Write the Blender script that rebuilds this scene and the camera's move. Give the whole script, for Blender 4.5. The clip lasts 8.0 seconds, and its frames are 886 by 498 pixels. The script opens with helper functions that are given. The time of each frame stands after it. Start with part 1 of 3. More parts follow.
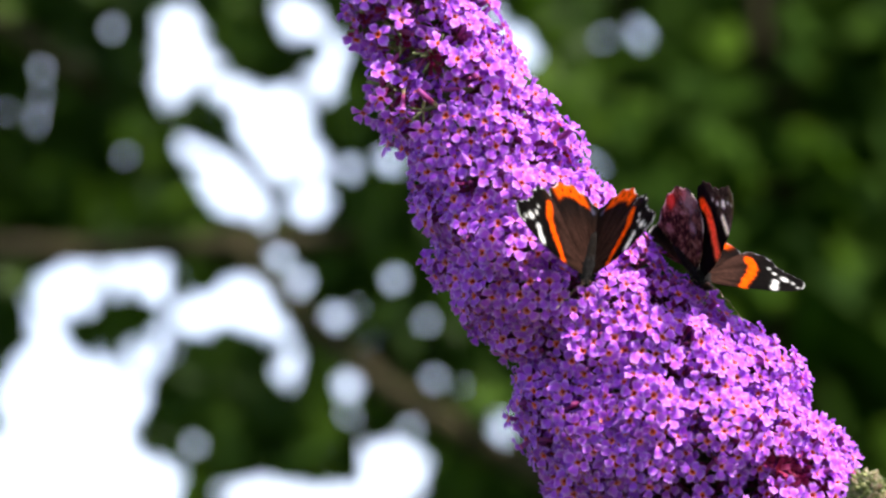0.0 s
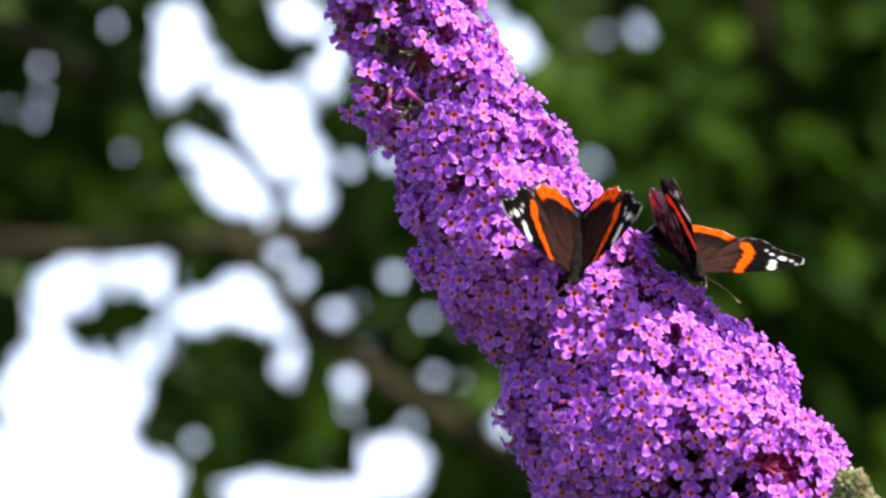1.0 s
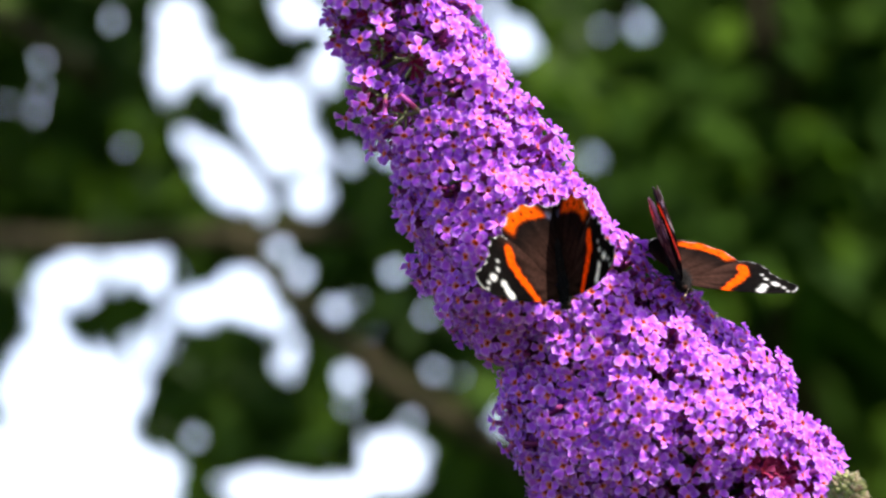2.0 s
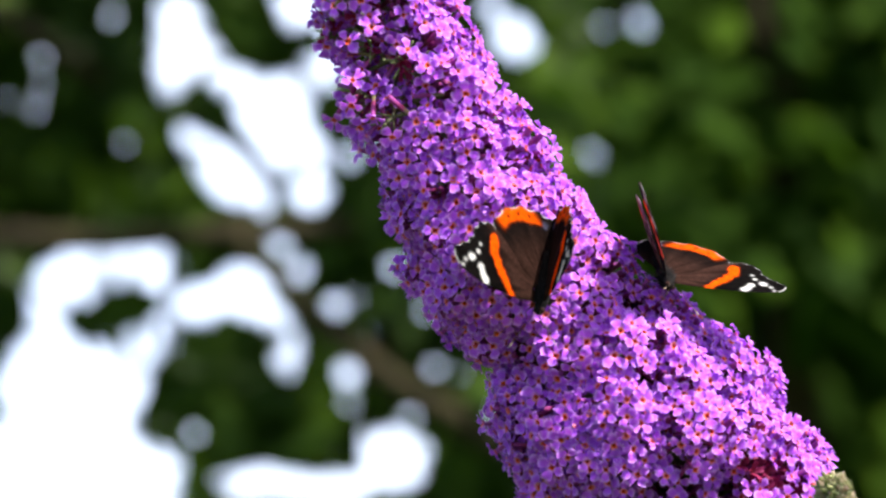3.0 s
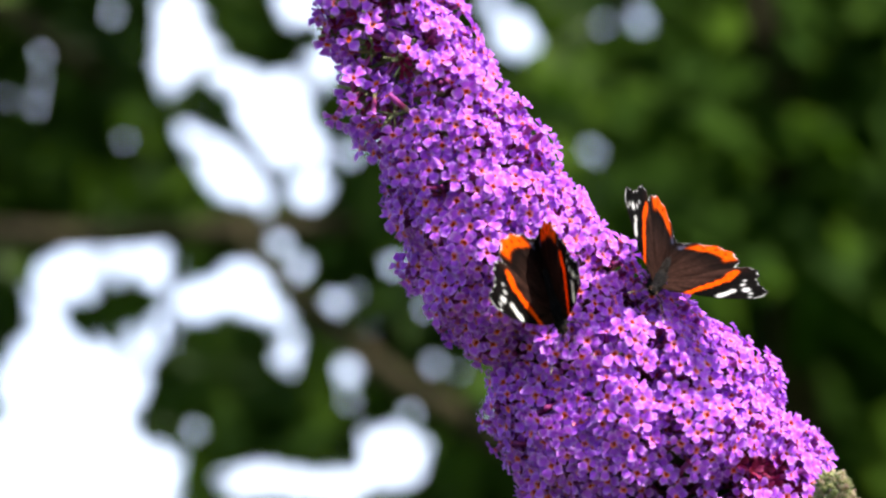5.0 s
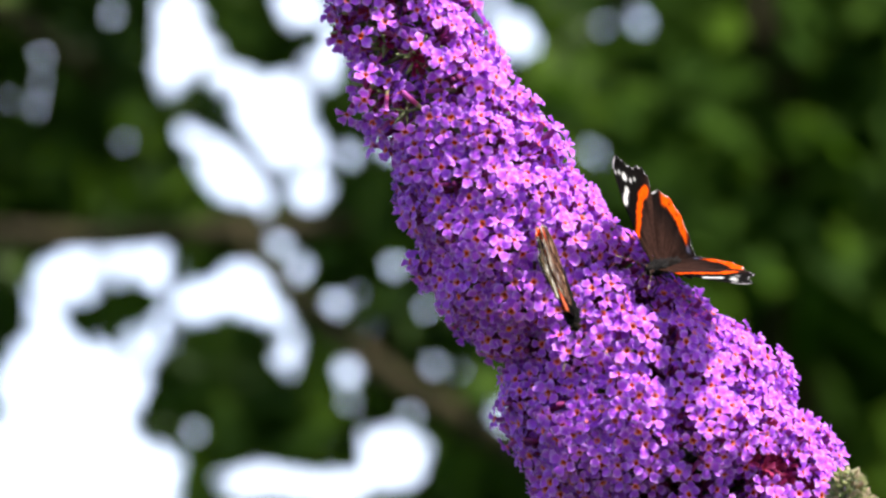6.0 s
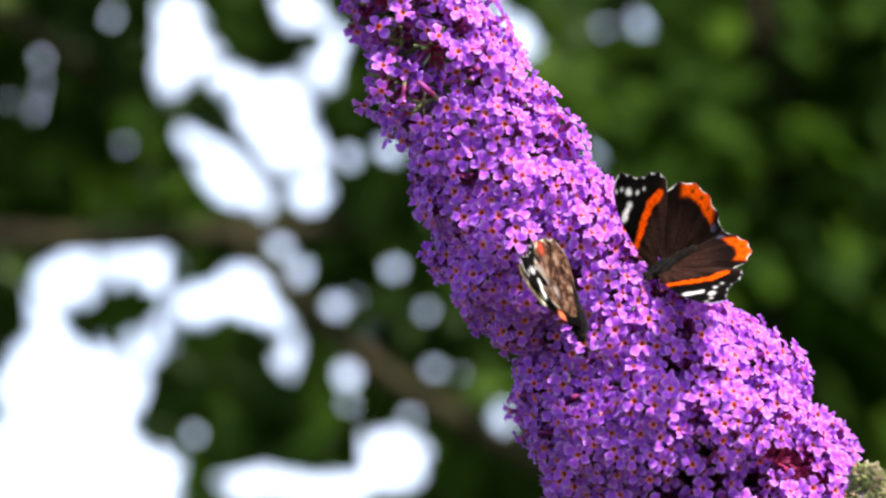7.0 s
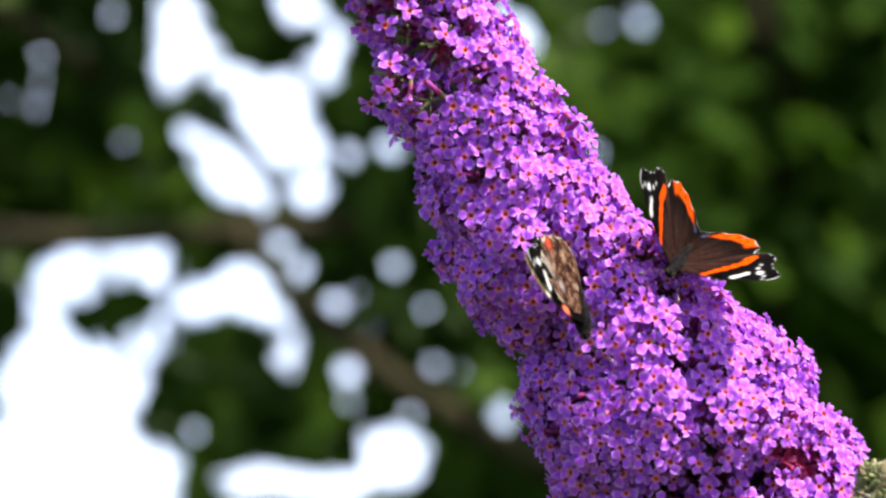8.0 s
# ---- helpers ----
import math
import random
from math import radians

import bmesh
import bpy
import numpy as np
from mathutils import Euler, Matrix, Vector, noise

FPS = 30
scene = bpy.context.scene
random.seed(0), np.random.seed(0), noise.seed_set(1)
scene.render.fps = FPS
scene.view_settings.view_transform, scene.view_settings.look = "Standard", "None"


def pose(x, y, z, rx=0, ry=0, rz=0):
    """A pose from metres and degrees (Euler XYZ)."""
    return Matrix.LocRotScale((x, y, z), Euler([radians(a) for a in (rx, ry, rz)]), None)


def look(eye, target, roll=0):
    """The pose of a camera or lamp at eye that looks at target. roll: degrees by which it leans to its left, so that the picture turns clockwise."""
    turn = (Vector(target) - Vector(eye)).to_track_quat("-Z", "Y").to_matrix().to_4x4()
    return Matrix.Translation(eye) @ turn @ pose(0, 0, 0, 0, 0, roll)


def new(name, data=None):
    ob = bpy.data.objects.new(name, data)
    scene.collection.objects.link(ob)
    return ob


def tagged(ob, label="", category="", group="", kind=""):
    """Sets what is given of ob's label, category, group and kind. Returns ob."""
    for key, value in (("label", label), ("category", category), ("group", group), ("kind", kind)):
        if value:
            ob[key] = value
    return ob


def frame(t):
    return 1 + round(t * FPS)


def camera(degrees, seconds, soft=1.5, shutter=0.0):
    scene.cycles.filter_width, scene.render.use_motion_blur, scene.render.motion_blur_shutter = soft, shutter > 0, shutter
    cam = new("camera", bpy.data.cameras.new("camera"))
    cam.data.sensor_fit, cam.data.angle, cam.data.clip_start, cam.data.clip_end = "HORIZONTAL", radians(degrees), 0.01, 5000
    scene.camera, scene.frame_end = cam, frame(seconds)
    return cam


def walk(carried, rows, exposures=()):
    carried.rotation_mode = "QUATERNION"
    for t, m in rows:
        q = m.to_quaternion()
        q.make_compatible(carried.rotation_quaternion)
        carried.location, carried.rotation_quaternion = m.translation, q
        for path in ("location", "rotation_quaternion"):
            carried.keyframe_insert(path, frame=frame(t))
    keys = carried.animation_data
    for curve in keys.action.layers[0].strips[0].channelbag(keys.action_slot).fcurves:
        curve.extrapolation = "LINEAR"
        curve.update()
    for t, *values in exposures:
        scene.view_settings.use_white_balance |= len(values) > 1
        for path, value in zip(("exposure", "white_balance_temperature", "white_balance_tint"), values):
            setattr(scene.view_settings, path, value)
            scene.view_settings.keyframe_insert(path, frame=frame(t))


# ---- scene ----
import functools

# ---- camera ----
# The camera stands on a tripod and looks a little upward through a long lens.
SET = pose(0, 0, 1.45, 8, 0, 0)          # x right, y away from the camera, z up
cam = camera(14, 8.0, soft=2.5)
cam.data.dof.use_dof = True
cam.data.dof.focus_distance = 0.985
cam.data.dof.aperture_fstop = 11.5

TILT = [(0, 0.144), (0.5, 0.126), (1, 0.09), (1.5, 0.062), (2.2, 0.0), (2.8, -0.036), (3, -0.04), (3.5, 0.0), (4, -0.027),
        (4.5, -0.08), (5.2, -0.085), (6, -0.068), (6.5, -0.041), (7, -0.027), (7.5, -0.069), (8, -0.068)]
walk(cam, [(t, SET @ pose(0, 0, 0, 90 + a, 0, 0)) for t, a in TILT], exposures=[(0, 1.0), (8, 1.0)])

# ---- world and sun ----
SUN_ELEVATION, SUN_AZIMUTH = 60, 125      # degrees; azimuth clockwise from +y
world = bpy.data.worlds.new("sky")
scene.world = world
world.use_nodes = True
wn = world.node_tree.nodes
sky = wn.new("ShaderNodeTexSky")
sky.sky_type, sky.sun_disc = "NISHITA", False
sky.sun_elevation, sky.sun_rotation = radians(SUN_ELEVATION), radians(SUN_AZIMUTH)
sky.air_density, sky.dust_density, sky.ozone_density = 1.0, 2.5, 1.0
world.node_tree.links.new(sky.outputs[0], wn["Background"].inputs[0])
wn["Background"].inputs[1].default_value = 0.12

sun = new("sun", bpy.data.lights.new("sun", "SUN"))
sun.data.energy, sun.data.angle, sun.data.color = 5.0, radians(0.6), (1.0, 0.95, 0.87)
ca, sa = math.cos(radians(SUN_ELEVATION)), math.sin(radians(SUN_ELEVATION))
to_sun = Vector((ca * math.sin(radians(SUN_AZIMUTH)), ca * math.cos(radians(SUN_AZIMUTH)), sa))
sun.matrix_world = look(to_sun * 20, (0, 0, 0))


# ---- materials ----
def material(name, rough=0.5, specular=0.5):
    """A node material: returns it, its nodes, its links and its principled shader."""
    m = bpy.data.materials.new(name)
    m.use_nodes = True
    n, l = m.node_tree.nodes, m.node_tree.links
    p = n["Principled BSDF"]
    p.inputs["Roughness"].default_value = rough
    p.inputs["Specular IOR Level"].default_value = specular
    return m, n, l, p


def ramp(n, stops):
    r = n.new("ShaderNodeValToRGB")
    while len(r.color_ramp.elements) < len(stops):
        r.color_ramp.elements.new(0.5)
    for e, (at, c) in zip(r.color_ramp.elements, stops):
        e.position, e.color = at, (*c, 1)
    return r


def noise_node(n, l, scale, detail=4, coords="Object"):
    tc, t = n.new("ShaderNodeTexCoord"), n.new("ShaderNodeTexNoise")
    t.inputs["Scale"].default_value, t.inputs["Detail"].default_value = scale, detail
    l.new(tc.outputs[coords], t.inputs["Vector"])
    return t


def mixed(n, l, kind, a, b, f):
    x = n.new("ShaderNodeMix")
    x.data_type, x.blend_type = "RGBA", kind
    for sock, v in ((x.inputs[6], a), (x.inputs[7], b), (x.inputs[0], f)):
        if isinstance(v, (int, float)):
            sock.default_value = v
        elif isinstance(v, tuple):
            sock.default_value = (*v, 1)
        else:
            l.new(v, sock)
    return x.outputs[2]


def bumped(n, l, p, height, strength, distance):
    b = n.new("ShaderNodeBump")
    b.inputs["Strength"].default_value, b.inputs["Distance"].default_value = strength, distance
    l.new(height, b.inputs["Height"])
    l.new(b.outputs[0], p.inputs["Normal"])


def see_through(m, n, l, p, colour, share):
    """Adds light that passes through a thin leaf or petal."""
    t, a = n.new("ShaderNodeBsdfTranslucent"), n.new("ShaderNodeMixShader")
    if isinstance(colour, tuple):
        t.inputs[0].default_value = (*colour, 1)
    else:
        l.new(colour, t.inputs[0])
    a.inputs[0].default_value = share
    l.new(p.outputs[0], a.inputs[1]), l.new(t.outputs[0], a.inputs[2])
    l.new(a.outputs[0], n["Material Output"].inputs["Surface"])


def pigment_material(name, rough, share=0.0, grain=0.0, grain_scale=900, per_piece=False, specular=0.3, sheen=0.0):
    """Colour from the mesh's own pigment, with fine grain over it."""
    m, n, l, p = material(name, rough, specular)
    at = n.new("ShaderNodeAttribute")
    at.attribute_name = "pigment"
    c = at.outputs["Color"]
    if grain:
        t = noise_node(n, l, grain_scale)
        c = mixed(n, l, "MULTIPLY", c, ramp_out(n, l, t.outputs[0], [(0.25, (1 - grain,) * 3), (0.75, (1 + grain,) * 3)]), 1.0)
    if per_piece:
        tint = ramp_out(n, l, piece_random(n, l), [(0.0, (0.74, 0.72, 0.86)), (0.5, (1.0, 1.0, 1.0)), (1.0, (1.12, 1.0, 1.05))])
        c = mixed(n, l, "MULTIPLY", c, tint, 1.0)
    l.new(c, p.inputs["Base Color"])
    if sheen:
        p.inputs["Sheen Weight"].default_value = sheen
    if share:
        see_through(m, n, l, p, c, share)
    return m


def ramp_out(n, l, value, stops):
    r = ramp(n, stops)
    l.new(value, r.inputs[0])
    return r.outputs[0]


def piece_random(n, l):
    """A value from 0 to 1 for each piece, be it an object of its own or an island of a joined mesh."""
    info, geo, add, f = n.new("ShaderNodeObjectInfo"), n.new("ShaderNodeNewGeometry"), n.new("ShaderNodeMath"), n.new("ShaderNodeMath")
    add.operation, f.operation = "ADD", "FRACT"
    l.new(info.outputs["Random"], add.inputs[0]), l.new(geo.outputs["Random Per Island"], add.inputs[1])
    l.new(add.outputs[0], f.inputs[0])
    return f.outputs[0]


def leaf_material(name, dark, light, through_colour, rough=0.34, share=0.25, scale=14, specular=0.2):
    m, n, l, p = material(name, rough, specular)
    t = noise_node(n, l, scale)
    c = ramp_out(n, l, t.outputs[0], [(0.3, dark), (0.7, light)])
    v = ramp_out(n, l, piece_random(n, l), [(0.0, (0.42, 0.46, 0.42)), (0.65, (1, 1, 1)), (1.0, (1.7, 1.55, 0.95))])
    c = mixed(n, l, "MULTIPLY", c, v, 1.0)
    l.new(c, p.inputs["Base Color"])
    fine = noise_node(n, l, scale * 12)
    bumped(n, l, p, fine.outputs[0], 0.25, 0.002)
    see_through(m, n, l, p, through_colour, share)
    return m


def bark_material(name, dark, light, scale):
    m, n, l, p = material(name, 0.85, 0.2)
    t = noise_node(n, l, scale, 8)
    l.new(ramp_out(n, l, t.outputs[0], [(0.3, dark), (0.55, light), (0.75, tuple(v * 1.3 for v in light))]), p.inputs["Base Color"])
    bumped(n, l, p, t.outputs[0], 0.6, 0.004)
    return m


PETAL = pigment_material("buddleia petal", 0.6, share=0.25, grain=0.12, grain_scale=1400, per_piece=True, specular=0.25)
WING = pigment_material("butterfly wing scales", 0.8, share=0.38, grain=0.4, grain_scale=1100, specular=0.02)
FUR = pigment_material("butterfly fur", 0.95, grain=0.4, grain_scale=2200, specular=0.03)
HORN = pigment_material("butterfly chitin", 0.7, grain=0.2, grain_scale=1500, specular=0.1)
STALK = bark_material("buddleia stem", (0.10, 0.12, 0.05), (0.24, 0.26, 0.12), 400)
BUD = pigment_material("green flower bud", 0.8, share=0.1, grain=0.3, grain_scale=1200, specular=0.15, sheen=0.3)
LEAF = leaf_material("tree leaf", (0.018, 0.041, 0.007), (0.054, 0.102, 0.013), (0.085, 0.175, 0.011), rough=0.45, share=0.34, specular=0.08)
HEDGE = leaf_material("shrub leaf", (0.018, 0.041, 0.007), (0.050, 0.102, 0.011), (0.064, 0.150, 0.009), rough=0.6, share=0.42, specular=0.02)
BARK = bark_material("tree bark", (0.011, 0.009, 0.004), (0.034, 0.027, 0.011), 45)


def grass_material():
    m, n, l, p = material("meadow grass", 0.9, 0.2)
    a, b = noise_node(n, l, 0.9, 6), noise_node(n, l, 40, 6)
    c = ramp_out(n, l, a.outputs[0], [(0.3, (0.035, 0.065, 0.015)), (0.7, (0.075, 0.11, 0.03))])
    l.new(mixed(n, l, "MULTIPLY", c, ramp_out(n, l, b.outputs[0], [(0.3, (0.6, 0.6, 0.6)), (0.7, (1.3, 1.3, 1.2))]), 1.0), p.inputs["Base Color"])
    bumped(n, l, p, b.outputs[0], 0.8, 0.05)
    return m


# ---- mesh helpers ----
def mesh_of(name, verts, faces, mats, slots=None, pigment=None, smooth=True):
    me = bpy.data.meshes.new(name)
    me.from_pydata([tuple(v) for v in verts], [], [tuple(f) for f in faces])
    for m in mats:
        me.materials.append(m)
    if slots is not None:
        me.polygons.foreach_set("material_index", np.asarray(slots, np.int32))
    if pigment is not None:
        c = me.color_attributes.new("pigment", "FLOAT_COLOR", "POINT")
        rgba = np.ones((len(verts), 4), np.float32)
        rgba[:, :3] = pigment
        c.data.foreach_set("color", rgba.ravel())
    me.polygons.foreach_set("use_smooth", [smooth] * len(me.polygons))
    me.update()
    return me


def part(name, me, parent, label="", m=None, kind=""):
    """Links a mesh as one part under a thing or under another part."""
    ob = new(name, me)
    ob.parent = parent
    if m is not None:
        ob.matrix_basis = m
    return tagged(ob, label, kind=kind)


def thing(name, m, label, category, group="", kind=""):
    ob = new(name)
    ob.empty_display_size = 0.01
    ob.matrix_basis = m
    return tagged(ob, label, category, group, kind)


def tube(points, radii, sides=8, rough=0.0, seed=0):
    """Vertices and faces of a tapered tube along points, with uneven girth."""
    rnd = random.Random(seed)
    pts = [Vector(p) for p in points]
    verts, faces = [], []
    side = Vector((0.31, 0.22, 0.9)).normalized()
    for i, p in enumerate(pts):
        ahead = (pts[min(i + 1, len(pts) - 1)] - pts[max(i - 1, 0)]).normalized()
        side = (side - ahead * side.dot(ahead)).normalized()
        other = ahead.cross(side)
        for k in range(sides):
            a = 2 * math.pi * k / sides
            r = radii[i] * (1 + rough * rnd.uniform(-1, 1))
            verts.append(p + (side * math.cos(a) + other * math.sin(a)) * r)
    for i in range(len(pts) - 1):
        for k in range(sides):
            a, b = i * sides + k, i * sides + (k + 1) % sides
            faces.append((a, b, b + sides, a + sides))
    faces.append(tuple(reversed(range(sides))))
    faces.append(tuple(range((len(pts) - 1) * sides, len(pts) * sides)))
    return verts, faces


def smooth_line(points, steps):
    """A smooth line through the points (Catmull-Rom)."""
    p = [Vector(q) for q in points]
    p = [p[0] * 2 - p[1]] + p + [p[-1] * 2 - p[-2]]
    out = []
    for i in range(1, len(p) - 2):
        for k in range(steps):
            u = k / steps
            a, b, c, d = p[i - 1], p[i], p[i + 1], p[i + 2]
            out.append(0.5 * (2 * b + (c - a) * u + (2 * a - 5 * b + 4 * c - d) * u * u + (3 * b - 3 * c + d - a) * u ** 3))
    out.append(p[-2])
    return out


def lump(pairs, spin=10):
    """Vertices and faces of a turned body along y from (y, radius) pairs."""
    verts, faces = [], []
    for y, r in pairs:
        for k in range(spin):
            a = 2 * math.pi * k / spin
            verts.append(Vector((math.cos(a) * r, y, math.sin(a) * r)))
    for i in range(len(pairs) - 1):
        for k in range(spin):
            a, b = i * spin + k, i * spin + (k + 1) % spin
            faces.append((a, b, b + spin, a + spin))
    return verts, faces


def joined(pieces):
    """One vertex and face list from many, with the vertex counts."""
    verts, faces = [], []
    for v, f in pieces:
        base = len(verts)
        verts += list(v)
        faces += [tuple(i + base for i in g) for g in f]
    return verts, faces


def toward(n, spin):
    """A turn that lays local z along n, spun about it."""
    return Vector(n).to_track_quat("Z", "Y").to_matrix().to_4x4() @ Matrix.Rotation(spin, 4, "Z")


def soft_step(x, edge, width):
    return 1 / (1 + math.exp(-max(-30, min(30, (x - edge) / width))))


def blend(a, b, f):
    return tuple(p + (q - p) * f for p, q in zip(a, b))


# ---- ground ----
def build_ground():
    k, r = 48, 900.0
    verts, faces = [(0, 0, 0)], []
    rings = [1.5, 4, 10, 30, 100, 300, r]
    for q in rings:
        for i in range(k):
            a = 2 * math.pi * i / k
            verts.append((q * math.cos(a), q * math.sin(a), 0.03 * noise.noise((q * math.cos(a), q * math.sin(a), 0)) if q < 50 else 0))
    for i in range(k):
        faces.append((0, 1 + i, 1 + (i + 1) % k))
        for j in range(len(rings) - 1):
            a, b = 1 + j * k + i, 1 + j * k + (i + 1) % k
            faces.append((a, a + k, b + k, b))
    me = mesh_of("ground", verts, faces, [grass_material()])
    tagged(new("ground", me), "wide green meadow grass under the shrubs", "ground", kind="structure")


build_ground()


# ---- the bright bank of cloud behind the trees ----
def build_cloud():
    """A far, tall bank of sunlit white cloud, a curved sheet."""
    m, n, l, p = material("sunlit cloud", 1.0, 0.0)
    e = n.new("ShaderNodeEmission")
    t = noise_node(n, l, 0.004, 6)
    l.new(ramp_out(n, l, t.outputs[0], [(0.3, (0.60, 0.73, 1.0)), (0.6, (0.70, 0.80, 1.0))]), e.inputs[0])
    e.inputs[1].default_value = 1.35
    l.new(e.outputs[0], n["Material Output"].inputs["Surface"])
    verts, faces, k = [], [], 24
    for j in range(7):
        for i in range(k + 1):
            a = radians(-48 + 96 * i / k)
            r = 1500 + 60 * noise.noise((i * 0.6, j * 0.8, 0))
            verts.append((r * math.sin(a), r * math.cos(a), -20 + j * 110 + (60 * noise.noise((i * 0.9, 4, 1)) if j == 6 else 0)))
    for j in range(6):
        for i in range(k):
            a = j * (k + 1) + i
            faces.append((a, a + 1, a + k + 2, a + k + 1))
    tagged(new("cloud_backdrop", mesh_of("cloud_backdrop", verts, faces, [m])), "bright white cloud bank low in the sky", "sky", kind="structure")


build_cloud()


# ---- the tree behind: limbs, twigs and lobed leaves with gaps of sky ----
TREE_AWAY = 3.6
GAPS_HIGH = [(-0.264, 0.226, 0.025, 0.034), (-0.240, 0.195, 0.022, 0.018), (-0.270, 0.167, 0.022, 0.022), (-0.215, 0.168, 0.03, 0.018),
             (-0.171, 0.136, 0.041, 0.038), (-0.149, 0.24, 0.031, 0.024), (-0.126, 0.17, 0.028, 0.025),
             (-0.25, 0.111, 0.02, 0.021), (-0.211, 0.074, 0.033, 0.034), (-0.16, 0.102, 0.028, 0.032), (-0.112, 0.085, 0.029, 0.027),
             (-0.132, 0.051, 0.031, 0.019), (-0.104, 0.209, 0.017, 0.023), (-0.177, 0.051, 0.019, 0.014), (0.072, 0.205, 0.025, 0.029),
             (0.048, 0.237, 0.017, 0.017)]
GAPS_LOW = [(-0.338, -0.042, 0.036, 0.026), (-0.360, -0.012, 0.030, 0.019), (-0.312, -0.011, 0.048, 0.021), (-0.38, -0.05, 0.039, 0.042), (-0.29, -0.028, 0.024, 0.025), (-0.301, -0.09, 0.033, 0.034),
            (-0.369, -0.135, 0.085, 0.059), (-0.38, -0.235, 0.13, 0.075), (-0.301, -0.225, 0.048, 0.028), (-0.2, -0.045, 0.033, 0.033),
            (-0.245, -0.056, 0.024, 0.021), (-0.166, -0.073, 0.02, 0.018), (-0.163, 0.006, 0.023, 0.015), (-0.143, -0.025, 0.016, 0.015)]
GAPS_BOTTOM = [(-0.157, -0.115, 0.021, 0.017), (-0.095, -0.126, 0.016, 0.015), (-0.067, -0.092, 0.015, 0.021), (-0.081, -0.05, 0.015, 0.012),
               (-0.047, -0.214, 0.041, 0.035), (-0.104, -0.245, 0.034, 0.02), (-0.2, -0.238, 0.031, 0.02), (-0.03, -0.169, 0.017, 0.011),
               (0.054, -0.169, 0.018, 0.02), (-0.149, -0.238, 0.039, 0.02), (-0.279, -0.067, 0.017, 0.023)]
# chinks between the leaves, too small for clear sky: x, z and half width
# several at the right stand in for sky glints on glossy leaves
CHINKS_HIGH = [(-0.400, 0.187, 0.0022), (-0.398, 0.158, 0.0030), (-0.405, 0.138, 0.0022), (-0.4365, 0.147, 0.0025), (-0.431, 0.111, 0.0025), (-0.329, 0.229, 0.0025),
               (-0.318, 0.101, 0.0025), (0.122, 0.231, 0.0036), (0.181, 0.233, 0.0048), (0.164, 0.221, 0.0030), (0.198, 0.224, 0.0030), (0.150, 0.088, 0.0042), (0.372, 0.054, 0.0024),
               (0.352, 0.061, 0.0022), (-0.053, 0.096, 0.0065), (0.243, 0.090, 0.0017)]
CHINKS_LOW = [(0.415, -0.140, 0.0035), (0.286, -0.047, 0.0030), (0.376, -0.157, 0.0017), (-0.008, -0.121, 0.0036), (0.020, -0.126, 0.0041), (-0.095, -0.1545, 0.0030),
              (-0.047, -0.022, 0.0041), (-0.109, -0.059, 0.0065), (-0.016, -0.064, 0.0036), (-0.146, -0.095, 0.0025), (0.054, -0.231, 0.0030), (-0.2475, -0.186, 0.0033),
              (-0.043, -0.153, 0.0022), (0.037, -0.105, 0.0025)]
WIDE = np.array(GAPS_HIGH + GAPS_LOW + GAPS_BOTTOM)
WIDE[:, 2:] = np.maximum(WIDE[:, 2:] * 0.9 - 0.0045, WIDE[:, 2:] * 0.5)
CHINKS = np.array([(x, z, r, r) for x, z, r in CHINKS_HIGH + CHINKS_LOW])


def lit_through(xz, gaps):
    """For points seen at the tree's distance, which lie in one of the gaps."""
    d = (xz[:, None, :] - gaps[None, :, :2]) / gaps[None, :, 2:]
    return ((d ** 2).sum(2) < 1).any(1)


ACROSS = np.linspace(0, 1, 5)


def spread(piece):
    """Points spread over a leaf, from its rows of left edge, midrib and right edge."""
    v = np.array([tuple(p) for p in piece[0]]).reshape(-1, 3, 3)
    v = np.concatenate([v, (v[1:] + v[:-1]) / 2])
    return np.concatenate([v[:, 1] * (1 - a) + v[:, e] * a for a in ACROSS for e in (0, 2)])


def blocks_sky(piece, dx, dy, allowed):
    """Whether a leaf, shifted by dx and dy, would close a chink or too much of a gap."""
    p = spread(piece)
    k = TREE_AWAY / (p[:, 1] + dy)
    xz = np.stack([(p[:, 0] + dx) * k, p[:, 2] * k], 1)
    return lit_through(xz, CHINKS).any() or lit_through(xz, WIDE).mean() > allowed


LOBES = [(0.0, 0.02), (0.07, 0.10), (0.15, 0.20), (0.24, 0.13), (0.33, 0.20), (0.44, 0.36), (0.52, 0.22), (0.60, 0.22), (0.70, 0.30),
         (0.77, 0.16), (0.85, 0.14), (0.93, 0.10), (1.0, 0.0)]
BROAD = [(0.0, 0.02), (0.07, 0.08), (0.15, 0.34), (0.24, 0.16), (0.33, 0.20), (0.44, 0.60), (0.53, 0.24), (0.60, 0.22), (0.70, 0.48), (0.78, 0.18), (0.86, 0.16), (0.93, 0.11), (1.0, 0.0)]
LANCE = [(0.0, 0.02), (0.12, 0.10), (0.28, 0.20), (0.45, 0.25), (0.62, 0.21), (0.78, 0.14), (0.9, 0.07), (1.0, 0.0)]


def leaf_shape(outline, length, curl, fold, rnd):
    """A leaf along y with a midrib, lobes, a fold and a curl; its vertices and faces."""
    verts, faces = [], []
    for s, w in outline:
        y, z = s * length, -curl * length * s * s
        wl, wr = (w * length * rnd.uniform(0.8, 1.15) for _ in (0, 1))
        verts += [(-wl, y + w * 0.18 * length, z + fold * wl), (0, y, z), (wr, y + w * 0.18 * length, z + fold * wr)]
    for i in range(len(outline) - 1):
        a = 3 * i
        faces += [(a, a + 1, a + 4, a + 3), (a + 1, a + 2, a + 5, a + 4)]
    return verts, faces


